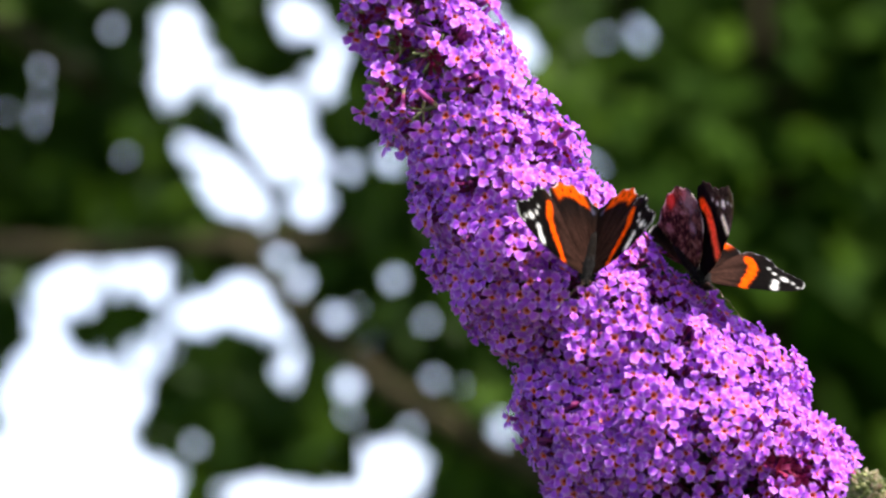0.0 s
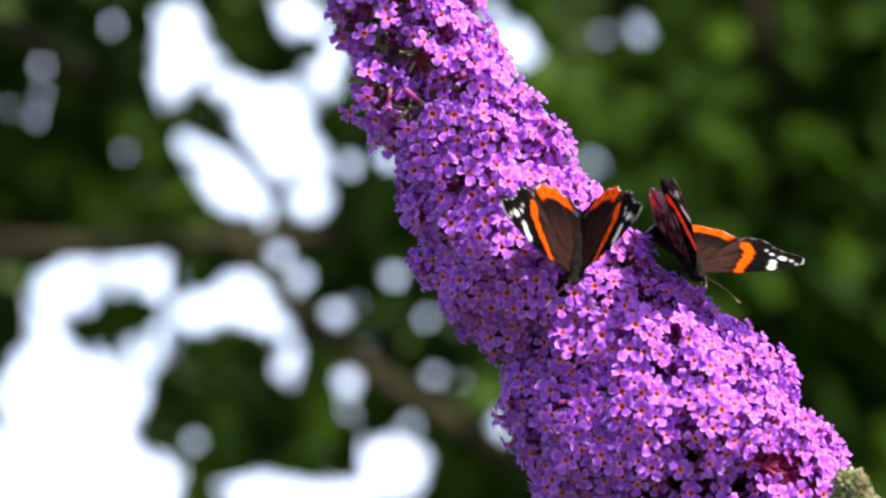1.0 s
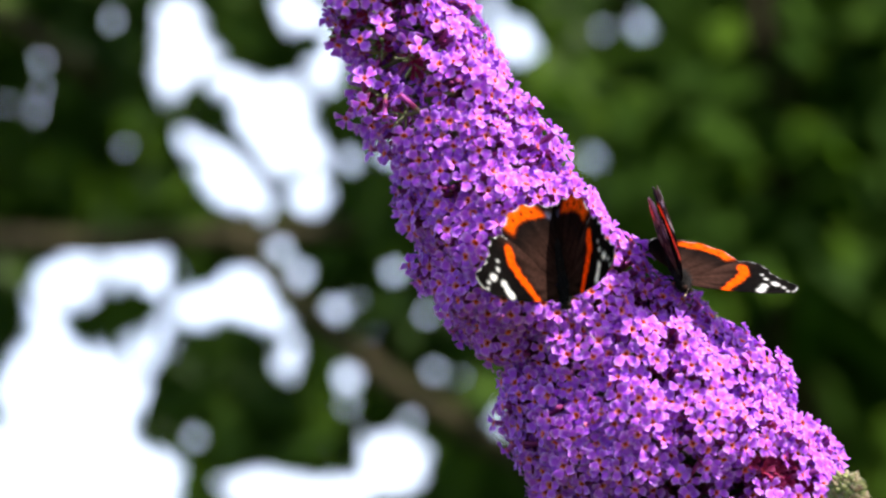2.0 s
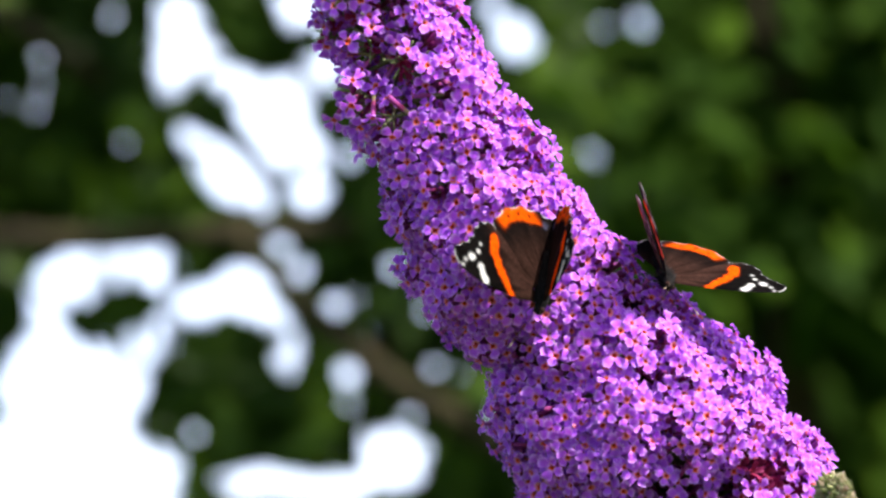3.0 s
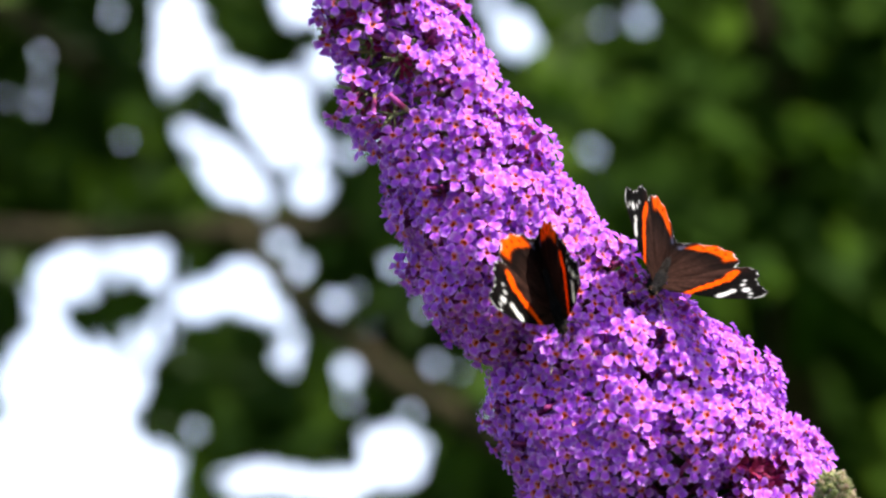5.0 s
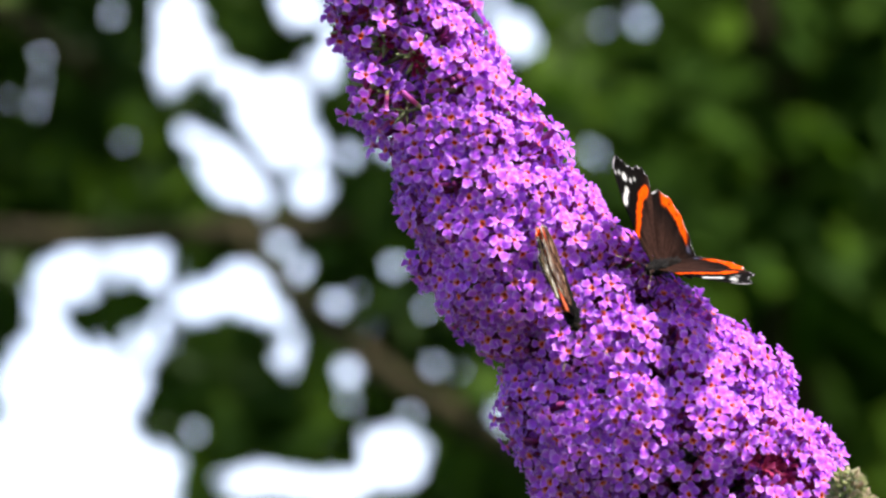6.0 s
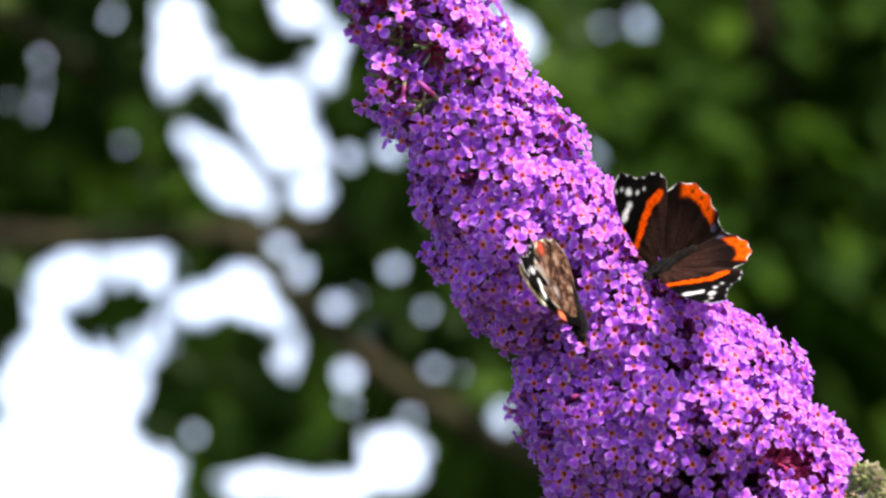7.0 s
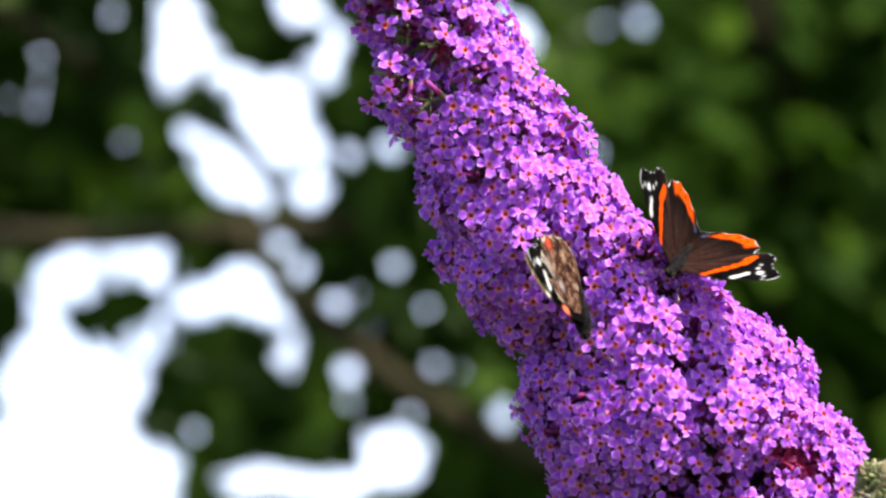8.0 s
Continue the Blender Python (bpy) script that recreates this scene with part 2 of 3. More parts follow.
def place(piece, m):
    return [m @ Vector(v) for v in piece[0]], piece[1]


def leaves(pieces, count, reach, ob, mat, label=""):
    """The nearest leaves of a crown's outer stretch as parts of their own, the rest as one mass."""
    near = sorted((p for p in pieces if all(abs(v.x) < reach and abs(v.z) < 0.3 for v in p[0][::9])), key=lambda p: p[0][19].y)[:count]
    chosen = {id(p) for p in near}
    for v, f in near:
        base = v[1].copy()
        part("leaf", mesh_of("leaf", [p - base for p in v], f, [mat], smooth=False), ob, m=Matrix.Translation(base))
    part("foliage", mesh_of("foliage", *joined([p for p in pieces if id(p) not in chosen]), [mat], smooth=False), ob, label, kind="stuff")


def build_tree():
    base = SET @ pose(0, TREE_AWAY, 0)
    tree = thing("tree", base, "leafy green tree with dark branches against white sky", "tree")
    limbs = [
        ("trunk", [(0.52, 0.25, -2.2), (0.50, 0.22, -1.2), (0.44, 0.15, -0.75), (0.34, 0.10, -0.48)], (0.075, 0.045)),
        ("branch", [(0.36, 0.10, -0.5), (0.2, 0.0, -0.285), (0.05, -0.09, -0.188), (-0.055, -0.13, -0.125), (-0.135, -0.13, -0.055), (-0.185, -0.13, -0.005), (-0.205, -0.12, 0.03)], (0.019, 0.0055)),
        ("branch", [(-0.08, -0.08, 0.02), (-0.2, -0.12, 0.015), (-0.32, -0.13, 0.006), (-0.45, -0.12, 0.010), (-0.62, -0.1, 0.03)], (0.010, 0.014)),
        ("branch", [(-0.07, 0.04, -0.11), (0.0, 0.05, 0.0), (0.03, 0.05, 0.12), (0.02, 0.05, 0.3)], (0.014, 0.008)),
        ("twig", [(-0.13, 0.0, -0.01), (-0.165, 0.0, 0.055), (-0.2, 0.01, 0.1), (-0.26, 0.02, 0.13)], (0.0105, 0.008)),
        ("twig", [(-0.1, 0.03, 0.02), (-0.115, 0.03, 0.12), (-0.15, 0.03, 0.19), (-0.185, 0.03, 0.27)], (0.0095, 0.008)),
        ("twig", [(-0.27, 0.0, 0.01), (-0.272, 0.0, -0.06), (-0.28, 0.0, -0.12)], (0.005, 0.004)),
        ("twig", [(-0.41, 0.0, -0.04), (-0.35, 0.0, -0.09), (-0.28, 0.0, -0.13), (-0.2, 0.0, -0.17)], (0.0036, 0.0032)),
        ("branch", [(-0.52, -0.1, 0.29), (-0.46, -0.13, 0.245), (-0.41, -0.13, 0.215), (-0.36, -0.12, 0.18), (-0.33, -0.05, 0.16)], (0.013, 0.007)),
        ("twig", [(-0.44, 0.05, 0.02), (-0.4, 0.05, 0.15), (-0.38, 0.05, 0.3)], (0.008, 0.006)),
    ]
    for i, (name, line, (r0, r1)) in enumerate(limbs):
        pts = smooth_line(line, 6)
        n = len(pts) - 1
        wob = [p + Vector([0.003 * noise.noise(p * 25 + Vector((7 * i + j, 0, 0))) for j in range(3)]) for p in pts]
        me = mesh_of(name, *tube(wob, [r0 + (r1 - r0) * k / n for k in range(n + 1)], 9, 0.12, i), [BARK])
        part(name, me, tree)
    rnd = random.Random(11)
    pieces, tries = [], 0
    while len(pieces) < 5400 and tries < 90000:
        tries += 1
        high = tries % 6 == 0                       # upper crown out of view, added to shade the leaves and shrubs below
        x, z = (rnd.uniform(-1.0, 1.3), rnd.uniform(0.36, 1.25)) if high else (rnd.uniform(-0.72, 0.55 if tries % 4 == 0 else 0.14), rnd.uniform(-0.40, 0.40))
        if x > 0.14 and -0.28 < z < 0.32:
            continue
        y = rnd.uniform(-0.65, 0.9) if high else rnd.uniform(-0.10, 0.2)
        way = (rnd.uniform(-0.7, 0.7), -1 + rnd.uniform(-0.3, 0.7), rnd.uniform(-0.2, 1.1))
        spin, curl, fold = rnd.uniform(0, 6.28), rnd.uniform(-0.1, 0.35), rnd.uniform(0.0, 0.4)
        for size in ((0.09,) if high else (rnd.uniform(0.05, 0.085), 0.042, 0.028, 0.018)):
            m = Matrix.Translation((x, y, z)) @ toward(way, spin) @ Matrix.Translation((0, -0.4 * size, 0))
            piece = place(leaf_shape(LOBES, size, curl, fold, rnd), m)
            if not blocks_sky(piece, 0, TREE_AWAY, 0.05):
                pieces.append(piece)
                break
    # small leaves that close in round the chinks and along the rims of the gaps
    for x, z, a, b in [*CHINKS, *WIDE]:
        for _ in range(26 if a < 0.007 else 14):
            turn, away = rnd.uniform(0, 6.28), rnd.uniform(0.010, 0.026)
            px, pz, size = x + (a + away) * math.cos(turn), z + (b + away) * math.sin(turn), rnd.uniform(0.022, 0.04)
            m = Matrix.Translation((px, rnd.uniform(-0.05, 0.05), pz)) @ toward((rnd.uniform(-0.5, 0.5), -1, rnd.uniform(-0.2, 0.8)), rnd.uniform(0, 6.28)) @ Matrix.Translation((0, -0.5 * size, 0))
            piece = place(leaf_shape(LOBES, size, rnd.uniform(-0.1, 0.3), rnd.uniform(0, 0.4), rnd), m)
            if px < 0.14 and not blocks_sky(piece, 0, TREE_AWAY, 0.0):
                pieces.append(piece)
    leaves(pieces, 260, 0.45, tree, LEAF, "dark green lobed leaves")
    # the leaves that hang free against the sky
    for x, z, turn, size in ((-0.382, -0.081, -75, 0.112), (-0.446, -0.135, 5, 0.09), (-0.305, -0.195, -70, 0.06), (-0.235, -0.27, 10, 0.06), (-0.278, 0.139, -74, 0.056),
                             (-0.20, -0.098, -80, 0.05), (-0.150, -0.088, -60, 0.05), (-0.150, -0.128, -95, 0.05), (-0.118, -0.118, 20, 0.045), (-0.125, 0.072, -100, 0.035)):
        r2 = random.Random(int(x * 1000))
        v, f = leaf_shape(BROAD, size, 0.15, 0.12, r2)
        m = Matrix.Translation((x, -0.02, z)) @ Matrix.Rotation(radians(-turn), 4, "Y") @ Matrix.Rotation(radians(80), 4, "X")
        part("leaf", mesh_of("leaf", v, f, [LEAF], smooth=False), tree, m=m)


build_tree()


def build_shrub(name, label, x0, x1, z0, z1, y0, y1, count, size, seed, gap, slope):
    """A leafy shrub: a few stems and a deep mass of leaves."""
    base = SET @ pose((x0 + x1) / 2, (y0 + y1) / 2, 0)
    ob = thing(name, base, label, "shrub")
    rnd = random.Random(seed)
    w, d = (x1 - x0) / 2, (y1 - y0) / 2
    for i in range(5):
        x = rnd.uniform(-0.7, 0.7) * w
        line = [(x * 0.5, 0, -2.3), (x * 0.7, rnd.uniform(-0.3, 0.3) * d, -1.0), (x, rnd.uniform(-0.5, 0.5) * d, 0.2 * z1), (x * 1.1, rnd.uniform(-0.5, 0.5) * d, 0.8 * z1)]
        part("stem", mesh_of("stem", *tube(smooth_line(line, 5), [0.03 - 0.0016 * k for k in range(16)], 7, 0.1, i), [BARK]), ob)
    pieces = []
    while len(pieces) < count:
        x, y, z = rnd.uniform(-w, w), rnd.uniform(-d, d), rnd.uniform(z0, z1)
        if noise.noise((x * 2.2 / size * 0.08, y * 3, z * 2.2 / size * 0.08 + seed)) < gap:
            continue
        y += slope * (z - 0.2)             # the crown rounds back towards its top
        m = Matrix.Translation((x, y, z)) @ toward((rnd.uniform(-0.4, 1.0), -0.8 + rnd.uniform(-0.3, 0.6), rnd.uniform(0.2, 1.4)), rnd.uniform(0, 6.28))
        piece = place(leaf_shape(LANCE, size * rnd.uniform(0.6, 1.3), rnd.uniform(-0.1, 0.4), rnd.uniform(0, 0.4), rnd), m)
        if abs(z) < 0.5 and x < 0.8 - (x0 + x1) / 2 and blocks_sky(piece, (x0 + x1) / 2, (y0 + y1) / 2, 0.02):
            continue
        pieces.append(piece)
    leaves(pieces, 160, 0.6, ob, HEDGE)


build_shrub("shrub", "leafy green shrub with sunlit leaves behind the flowers", 0.04, 1.3, -0.07, 0.6, 4.35, 4.65, 1500, 0.10, 8, -0.1, 0.9)
build_shrub("shrub", "tall dark green hedge shrub in the shade at the back", -0.06, 2.0, -1.2, 0.9, 5.0, 5.5, 9000, 0.14, 5, -0.9, 0.5)


# ---- the buddleia spike ----
MM = 0.001
SPIKE = SET @ pose(0.0354, 1.0, -0.0061)
AXIS = [(-60, 6, 112), (-53, 4, 88), (-46.5, 2, 72), (-33, 0, 41), (-17, 0, 9), (9, 0, -22), (29, 2, -47), (45, 6, -70), (60, 14, -95)]
# how far the flowers reach from the axis, in mm, on the shaded and on the sunny flank
SHADY = [9.8, 11.3, 13.3, 15.3, 17.3, 19.5, 20.5, 19.8, 25.8, 20.3, 23.2, 26.5, 28.5, 29.5, 21, 36.5, 41.5, 42, 41.5, 40.5, 37.3, 34.3, 27.3, 19.3, 11.3]
SUNNY = [14.3, 17, 19.3, 21.1, 21.6, 21.6, 21.8, 21.1, 22.9, 25.1, 25, 26.9, 28.6, 29.2, 27.2, 29.4, 32.4, 35, 38, 36.2, 37, 40.5, 27.3, 16.3, 9.3]
PITS = [(-3.1, -29.4, 1.8), (20.4, -25.8, 2.5), (24.3, -29.8, 2.2), (24.3, -17.5, 2), (28.2, -18.8, 1.6), (10.2, -18.8, 1.9), (14.1, 1.9, 2.4), (39.9, -30.5, 1.7),
        (-25, 22.7, 3), (-33, 24.3, 2.6), (-22, 41.5, 2), (-35, 64.7, 3.6), (-38.1, 55.9, 3.2), (45.4, -43, 2.6), (31.3, -50.1, 2.2), (36, -55.6, 3.2), (27, -57, 3.2), (20, -61, 2.8), (44, -58, 3),
        (-50.2, 60, 3.2), (-46.6, 45.9, 3), (-31.9, 51.2, 2.8), (-42.8, 68.4, 2.8), (-47, 77, 2.5)]
HOLLOWS = [(34, -58, 6.5), (24, -60, 6), (45, -58, 5), (14, -63, 4.5)]       # dents under the overhanging flowers


def along(table, s):
    """Value of a table at s from 0 to 1, in smooth steps."""
    q = s * (len(table) - 1)
    i = min(int(q), len(table) - 2)
    a, b = (np.asarray(table[i + k], float) for k in (0, 1))
    return a + (b - a) * (q - i)


def floret_template(seed, wilted=False, calyx=(0.22, 0.06, 0.07)):
    """An open floret facing z: four crinkled lobes, an orange throat and a tube. In mm: vertices, faces, pigment."""
    rnd = random.Random(seed)
    verts, faces, tint = [], [], []
    lilac, pale, edge = (0.49, 0.088, 0.82), (0.73, 0.31, 0.84), (0.76, 0.36, 0.97)
    cup = rnd.uniform(0.1, 0.6)
    if wilted:
        lilac, pale, edge, cup = (0.22, 0.006, 0.060), (0.28, 0.012, 0.045), (0.34, 0.020, 0.120), 2.4
    for k in range(4):
        a0 = k * math.pi / 2 + rnd.uniform(-0.14, 0.14)
        size, lift = rnd.uniform(0.88, 1.12), cup + rnd.uniform(-0.4, 0.4)
        roll, crease = rnd.uniform(-0.35, 0.35), rnd.uniform(0.0, 0.45)
        base = len(verts)
        for r, w, h, c in ((0.55, 0.46, 0.0, pale), (1.35, 0.88, 0.22, lilac), (2.4, 1.34, 0.3, lilac), (3.2, 1.12, 0.0, edge)):
            for q in (-1, -0.5, 0, 0.5, 1):
                x = r * size - (0.55 * q * q - 0.12 * (q == 0 or abs(q) == 1) if r > 3 else 0.2 * abs(q) if r > 2 else 0) + (rnd.uniform(-0.27, 0.22) if r > 2 else 0)
                y = q * w * size * (rnd.uniform(0.74, 1.16) if r > 2 else 1)
                z = h + lift * 0.36 * r + crease * abs(q) * (r / 2.2) + roll * q * w * 0.6 + (rnd.uniform(-0.4, 0.36) if r > 2 else 0)
                verts.append(Vector((x * math.cos(a0) - y * math.sin(a0), x * math.sin(a0) + y * math.cos(a0), z)))
                tint.append(blend(c, edge, 0.5) if abs(q) == 1 and r > 2 else c)
        for i in range(3):
            for q in range(4):
                a = base + 5 * i + q
                faces.append((a, a + 5, a + 6, a + 1))
    base = len(verts)
    rings = ((1.1, 0.22, (0.80, 0.32, 0.42)), (0.86, 0.18, (0.92, 0.20, 0.03)), (0.5, -0.15, (0.75, 0.06, 0.01)), (0.0, -0.8, (0.12, 0.01, 0.01)))
    for r, z, c in rings:
        c = (0.5 * c[0], 0.1 * c[1] + 0.01, 0.2 * c[2] + 0.03) if wilted else c
        for k in range(6):
            verts.append(Vector((r * math.cos(k * math.pi / 3), r * math.sin(k * math.pi / 3), z)))
            tint.append(c)
    for i in range(3):
        for k in range(6):
            a, b = base + 6 * i + k, base + 6 * i + (k + 1) % 6
            faces.append((a, b, b + 6, a + 6))
    base = len(verts)
    for r, z, c in ((0.75, -0.1, (0.42, 0.09, 0.42)), (0.62, -4.2, (0.36, 0.035, 0.15)), (0.62, -5.2, calyx), (0.5, -7.5, calyx)):
        for k in range(5):
            verts.append(Vector((r * math.cos(k * 1.2566), r * math.sin(k * 1.2566), z)))
            tint.append(c)
    for i in range(3):
        for k in range(5):
            a, b = base + 5 * i + k, base + 5 * i + (k + 1) % 5
            faces.append((a, b, b + 5, a + 5))
    return verts, faces, tint


THROAT = slice(80, 104)        # the throat's vertices in a floret


def throat(shape):
    v, f, t = shape
    return v[THROAT], [tuple(i - 80 for i in g) for g in f if 80 <= g[0] < 104]


def bud_template(fade):
    """A closed floret: a slim tube with a rounded tip along z, in mm."""
    tone = ((0.20, 0.025, 0.10), (0.26, 0.03, 0.16)) if not fade else ((0.13, 0.02, 0.05), (0.24, 0.025, 0.07))
    v, f = lump([(-6, 0.4), (-2, 0.55), (0.2, 0.6), (0.9, 0.8), (1.6, 0.65), (2.1, 0.05)], 6)
    v = [Vector((p.x, -p.z, p.y)) for p in v]
    return v, f, [tone[0] if p.z < 0 else tone[1] for p in v]


def faded(p):
    """Whether a place on the spike, in mm, lies in a patch of spent, wine-red florets."""
    return any((p.x - x) ** 2 + (p.z - z) ** 2 < r * r for x, z, r in ((55.6, -40.7, 4), (52, -51, 5), (61, -54, 5.5), (65, -47, 2.5), (32, -36, 2), (40.7, -40.7, 2.6), (1.1, 16.6, 2), (13, 5.2, 2.4), (48, -44, 2.5)))


def build_spike():
    spike = thing("buddleia_spike", SPIKE, "leaning violet buddleia flower spike in full bloom", "flower")
    rnd = random.Random(4)
    axis = [Vector(p) for p in AXIS]
    # the woody stem through the spike and down to the ground
    line = [p * MM for p in axis] + [Vector((0.085, 0.03, -0.16)), Vector((0.13, 0.06, -0.4)), Vector((0.17, 0.1, -0.9)), Vector((0.18, 0.12, -1.62))]
    pts = smooth_line(line, 5)
    part("stem", mesh_of("stem", *tube(pts, [0.0011 + 0.0045 * k / len(pts) for k in range(len(pts))], 8, 0.06, 1), [STALK]), spike, "pale green woody stem")
    florets = []          # (matrix in metres, template)
    stalks, pedicels = [], []
    cymes = 168
    golden = 2.39996
    for i in range(cymes):
        s = 0.02 + 0.96 * ((i + 0.5) / cymes) ** 0.86
        c = Vector(along([tuple(p) for p in axis], s))
        ahead = (Vector(along([tuple(p) for p in axis], min(1, s + 0.03))) - Vector(along([tuple(p) for p in axis], max(0, s - 0.03)))).normalized()
        side = ahead.cross(Vector((0, 1, 0))).normalized()
        side = side if side.x > 0 else -side
        other = ahead.cross(side)
        a = i * golden + rnd.uniform(-0.25, 0.25)
        out = (side * math.cos(a) + other * math.sin(a)).normalized()
        sunny = 0.5 + 0.5 * math.cos(a)
        r = float(along([(v,) for v in SHADY], s)[0]) * (1 - sunny) + float(along([(v,) for v in SUNNY], s)[0]) * sunny
        r *= 1 + 0.05 * noise.noise(c * 0.06 + out * 1.3)
        thin = s < 0.36 and out.x < 0.05          # the loose, fading top of the spike
        dome = r * (rnd.uniform(0.30, 0.48) if thin else rnd.uniform(0.27, 0.36))
        mid = c + out * (r - dome) * (rnd.uniform(0.85, 1.2) if thin else rnd.uniform(0.92, 1.05))
        stalks.append(tube([c * MM, (c + mid) * 0.5 * MM, mid * MM], [0.0009, 0.0007, 0.0006], 5))
        if thin:
            for _ in range(9):
                tip = mid + (out + Vector([rnd.uniform(-1, 1) for _ in range(3)])).normalized() * dome * rnd.uniform(0.6, 0.95)
                pedicels.append(tube([(c + mid) * 0.5 * MM, mid * MM, tip * MM], [0.00045, 0.0004, 0.00028], 5))
        count = max(6, int((1.0 if thin else 2.2) * dome * dome / 7.0))
        for j in range(count):
            u = 1 - 1.35 * (j + 0.5) / count
            phi = j * golden + i
            q = math.sqrt(max(0, 1 - u * u))
            s1 = out.cross(ahead).normalized()
            n = out * u + (ahead * math.cos(phi) + s1 * math.sin(phi)) * q
            at = mid + n * dome * (rnd.uniform(0.6, 1.2) if thin else rnd.uniform(0.76, 1.09))
            if at.y < 4 and any((at.x - x) ** 2 + (at.z - z) ** 2 < q2 * q2 for x, z, q2 in PITS):
                at = mid + n * dome * 0.45          # only closed buds deep in a pit
                pit = True
            else:
                pit = False
            if at.y < 4 and any((at.x - x) ** 2 + (at.z - z) ** 2 < q2 * q2 for x, z, q2 in HOLLOWS):
                at.y += 9
                pit = pit or rnd.random() < 0.4
            face = (n * 0.55 + out * 0.5 + Vector((0.1, -0.1, 0.12)) + Vector([rnd.uniform(-0.42, 0.42) for _ in range(3)]) * (1.7 if thin else 1)).normalized()
            m = Matrix.Translation(at * MM) @ toward(face, rnd.uniform(0, 6.28)) @ Matrix.Scale(MM * rnd.uniform(0.98, 1.22), 4)
            closed = pit or rnd.random() < (0.07 if thin else 0.05) or (faded(at) and rnd.random() < 0.75)
            if closed and not pit and not thin:
                m = Matrix.Translation(-n * dome * 0.25 * MM) @ m
            if closed and thin:
                m = Matrix.Translation(-n * dome * 0.35 * MM) @ m
            if closed and (thin or faded(at)):
                m = m @ Matrix.Scale(0.75, 4)
            florets.append((m, (14 + rnd.randrange(3) if faded(at) or thin else 6) if closed else rnd.randrange(8, 14) if thin else rnd.randrange(6)))
    for v, f in stalks:
        part("stalk", mesh_of("stalk", v, f, [STALK]), spike)
    part("pedicel_mass", mesh_of("pedicel_mass", *joined(pedicels), [STALK]), spike, "fine green flower stalks in the loose top", kind="stuff")
    shapes = [floret_template(20 + k) for k in range(6)] + [bud_template(False), bud_template(True)] + [floret_template(40 + k, calyx=(0.27, 0.24, 0.10)) for k in range(6)] + [floret_template(60 + k, True) for k in range(3)]
    # the florets of the near face are parts of their own, the rest one mass
    florets.sort(key=lambda e: e[0].translation.y)
    shared = [mesh_of("bud", v, f, [PETAL], pigment=t) if k in (6, 7) else mesh_of("floret", v, [g for g in f if g[0] < 80 or g[0] >= 104], [PETAL], pigment=t)
              for k, (v, f, t) in enumerate(shapes)]
    throats = {k: mesh_of("throat", *throat(shapes[k]), [PETAL], pigment=shapes[k][2][THROAT]) for k in range(len(shapes)) if k not in (6, 7)}
    for m, k in florets[:300]:
        if k in (6, 7):
            part("bud", shared[k], spike, m=m)
        else:
            part("throat", throats[k], part("floret", shared[k], spike, m=m), "orange-red throat")
    verts, faces, tint = [], [], []
    for m, k in florets[300:]:
        v, f, t = shapes[k]
        base = len(verts)
        verts += [m @ p for p in v]
        faces += [tuple(i + base for i in g) for g in f]
        tint += t
    part("floret_mass", mesh_of("floret_mass", verts, faces, [PETAL], pigment=tint), spike, kind="stuff")
    return spike


spike = build_spike()


def build_green_spike():
    """The young spike that has not opened, with woolly green buds."""
    ob = thing("budding_spike", SET @ pose(0.1062, 0.94, -0.0606), "young pale green buddleia spike still in bud", "flower")
    rnd = random.Random(9)
    line = [(0, 0, 0.001), (0.002, 0.001, -0.02), (0.008, 0.004, -0.06), (0.03, 0.03, -0.3), (0.05, 0.06, -0.9), (0.06, 0.08, -1.55)]
    part("stem", mesh_of("stem", *tube(smooth_line(line, 5), [0.0008 + 0.0002 * k for k in range(26)], 7, 0.05, 2), [STALK]), ob)
    verts, faces, tint = [], [], []
    v, f = lump([(-1.4, 0.15), (-0.5, 0.5), (0.4, 0.62), (1.2, 0.36), (1.9, 0.04)], 5)
    v = [Vector((p.x, -p.z, p.y)) for p in v]
    for i in range(1500):
        s = (i + rnd.random()) / 1500
        z = 3 - 34 * s
        r = 6.6 * min(1, (0.12 + s * 3.2)) ** 0.6 * rnd.uniform(0.72, 1.04) * (1 + 0.16 * math.sin(s * 34 + 2 * math.sin(i * 2.39996)))
        a = i * 2.39996 + rnd.uniform(-0.5, 0.5)
        n = Vector((math.cos(a), math.sin(a), 0.35 + 1.2 * max(0, 0.2 - s))).normalized()
        m = Matrix.Translation(Vector((math.cos(a) * r + 2 * s, math.sin(a) * r, z)) * MM) @ toward(n + Vector([rnd.uniform(-0.4, 0.4) for _ in range(3)]), 0) @ Matrix.Scale(MM * rnd.uniform(0.4, 1.0), 4)
        base = len(verts)
        verts += [m @ p for p in v]
        faces += [tuple(k + base for k in g) for g in f]
        c = rnd.choice(((0.30, 0.30, 0.12), (0.16, 0.19, 0.06), (0.40, 0.33, 0.20), (0.24, 0.25, 0.09), (0.34, 0.23, 0.16)))
        tint += [c if p.z > -0.2 else (0.12, 0.16, 0.05) for p in v]
    part("bud_cover", mesh_of("bud_cover", verts, faces, [BUD], pigment=tint), ob, "woolly green buds", kind="stuff")
    return ob


green_spike = build_green_spike()

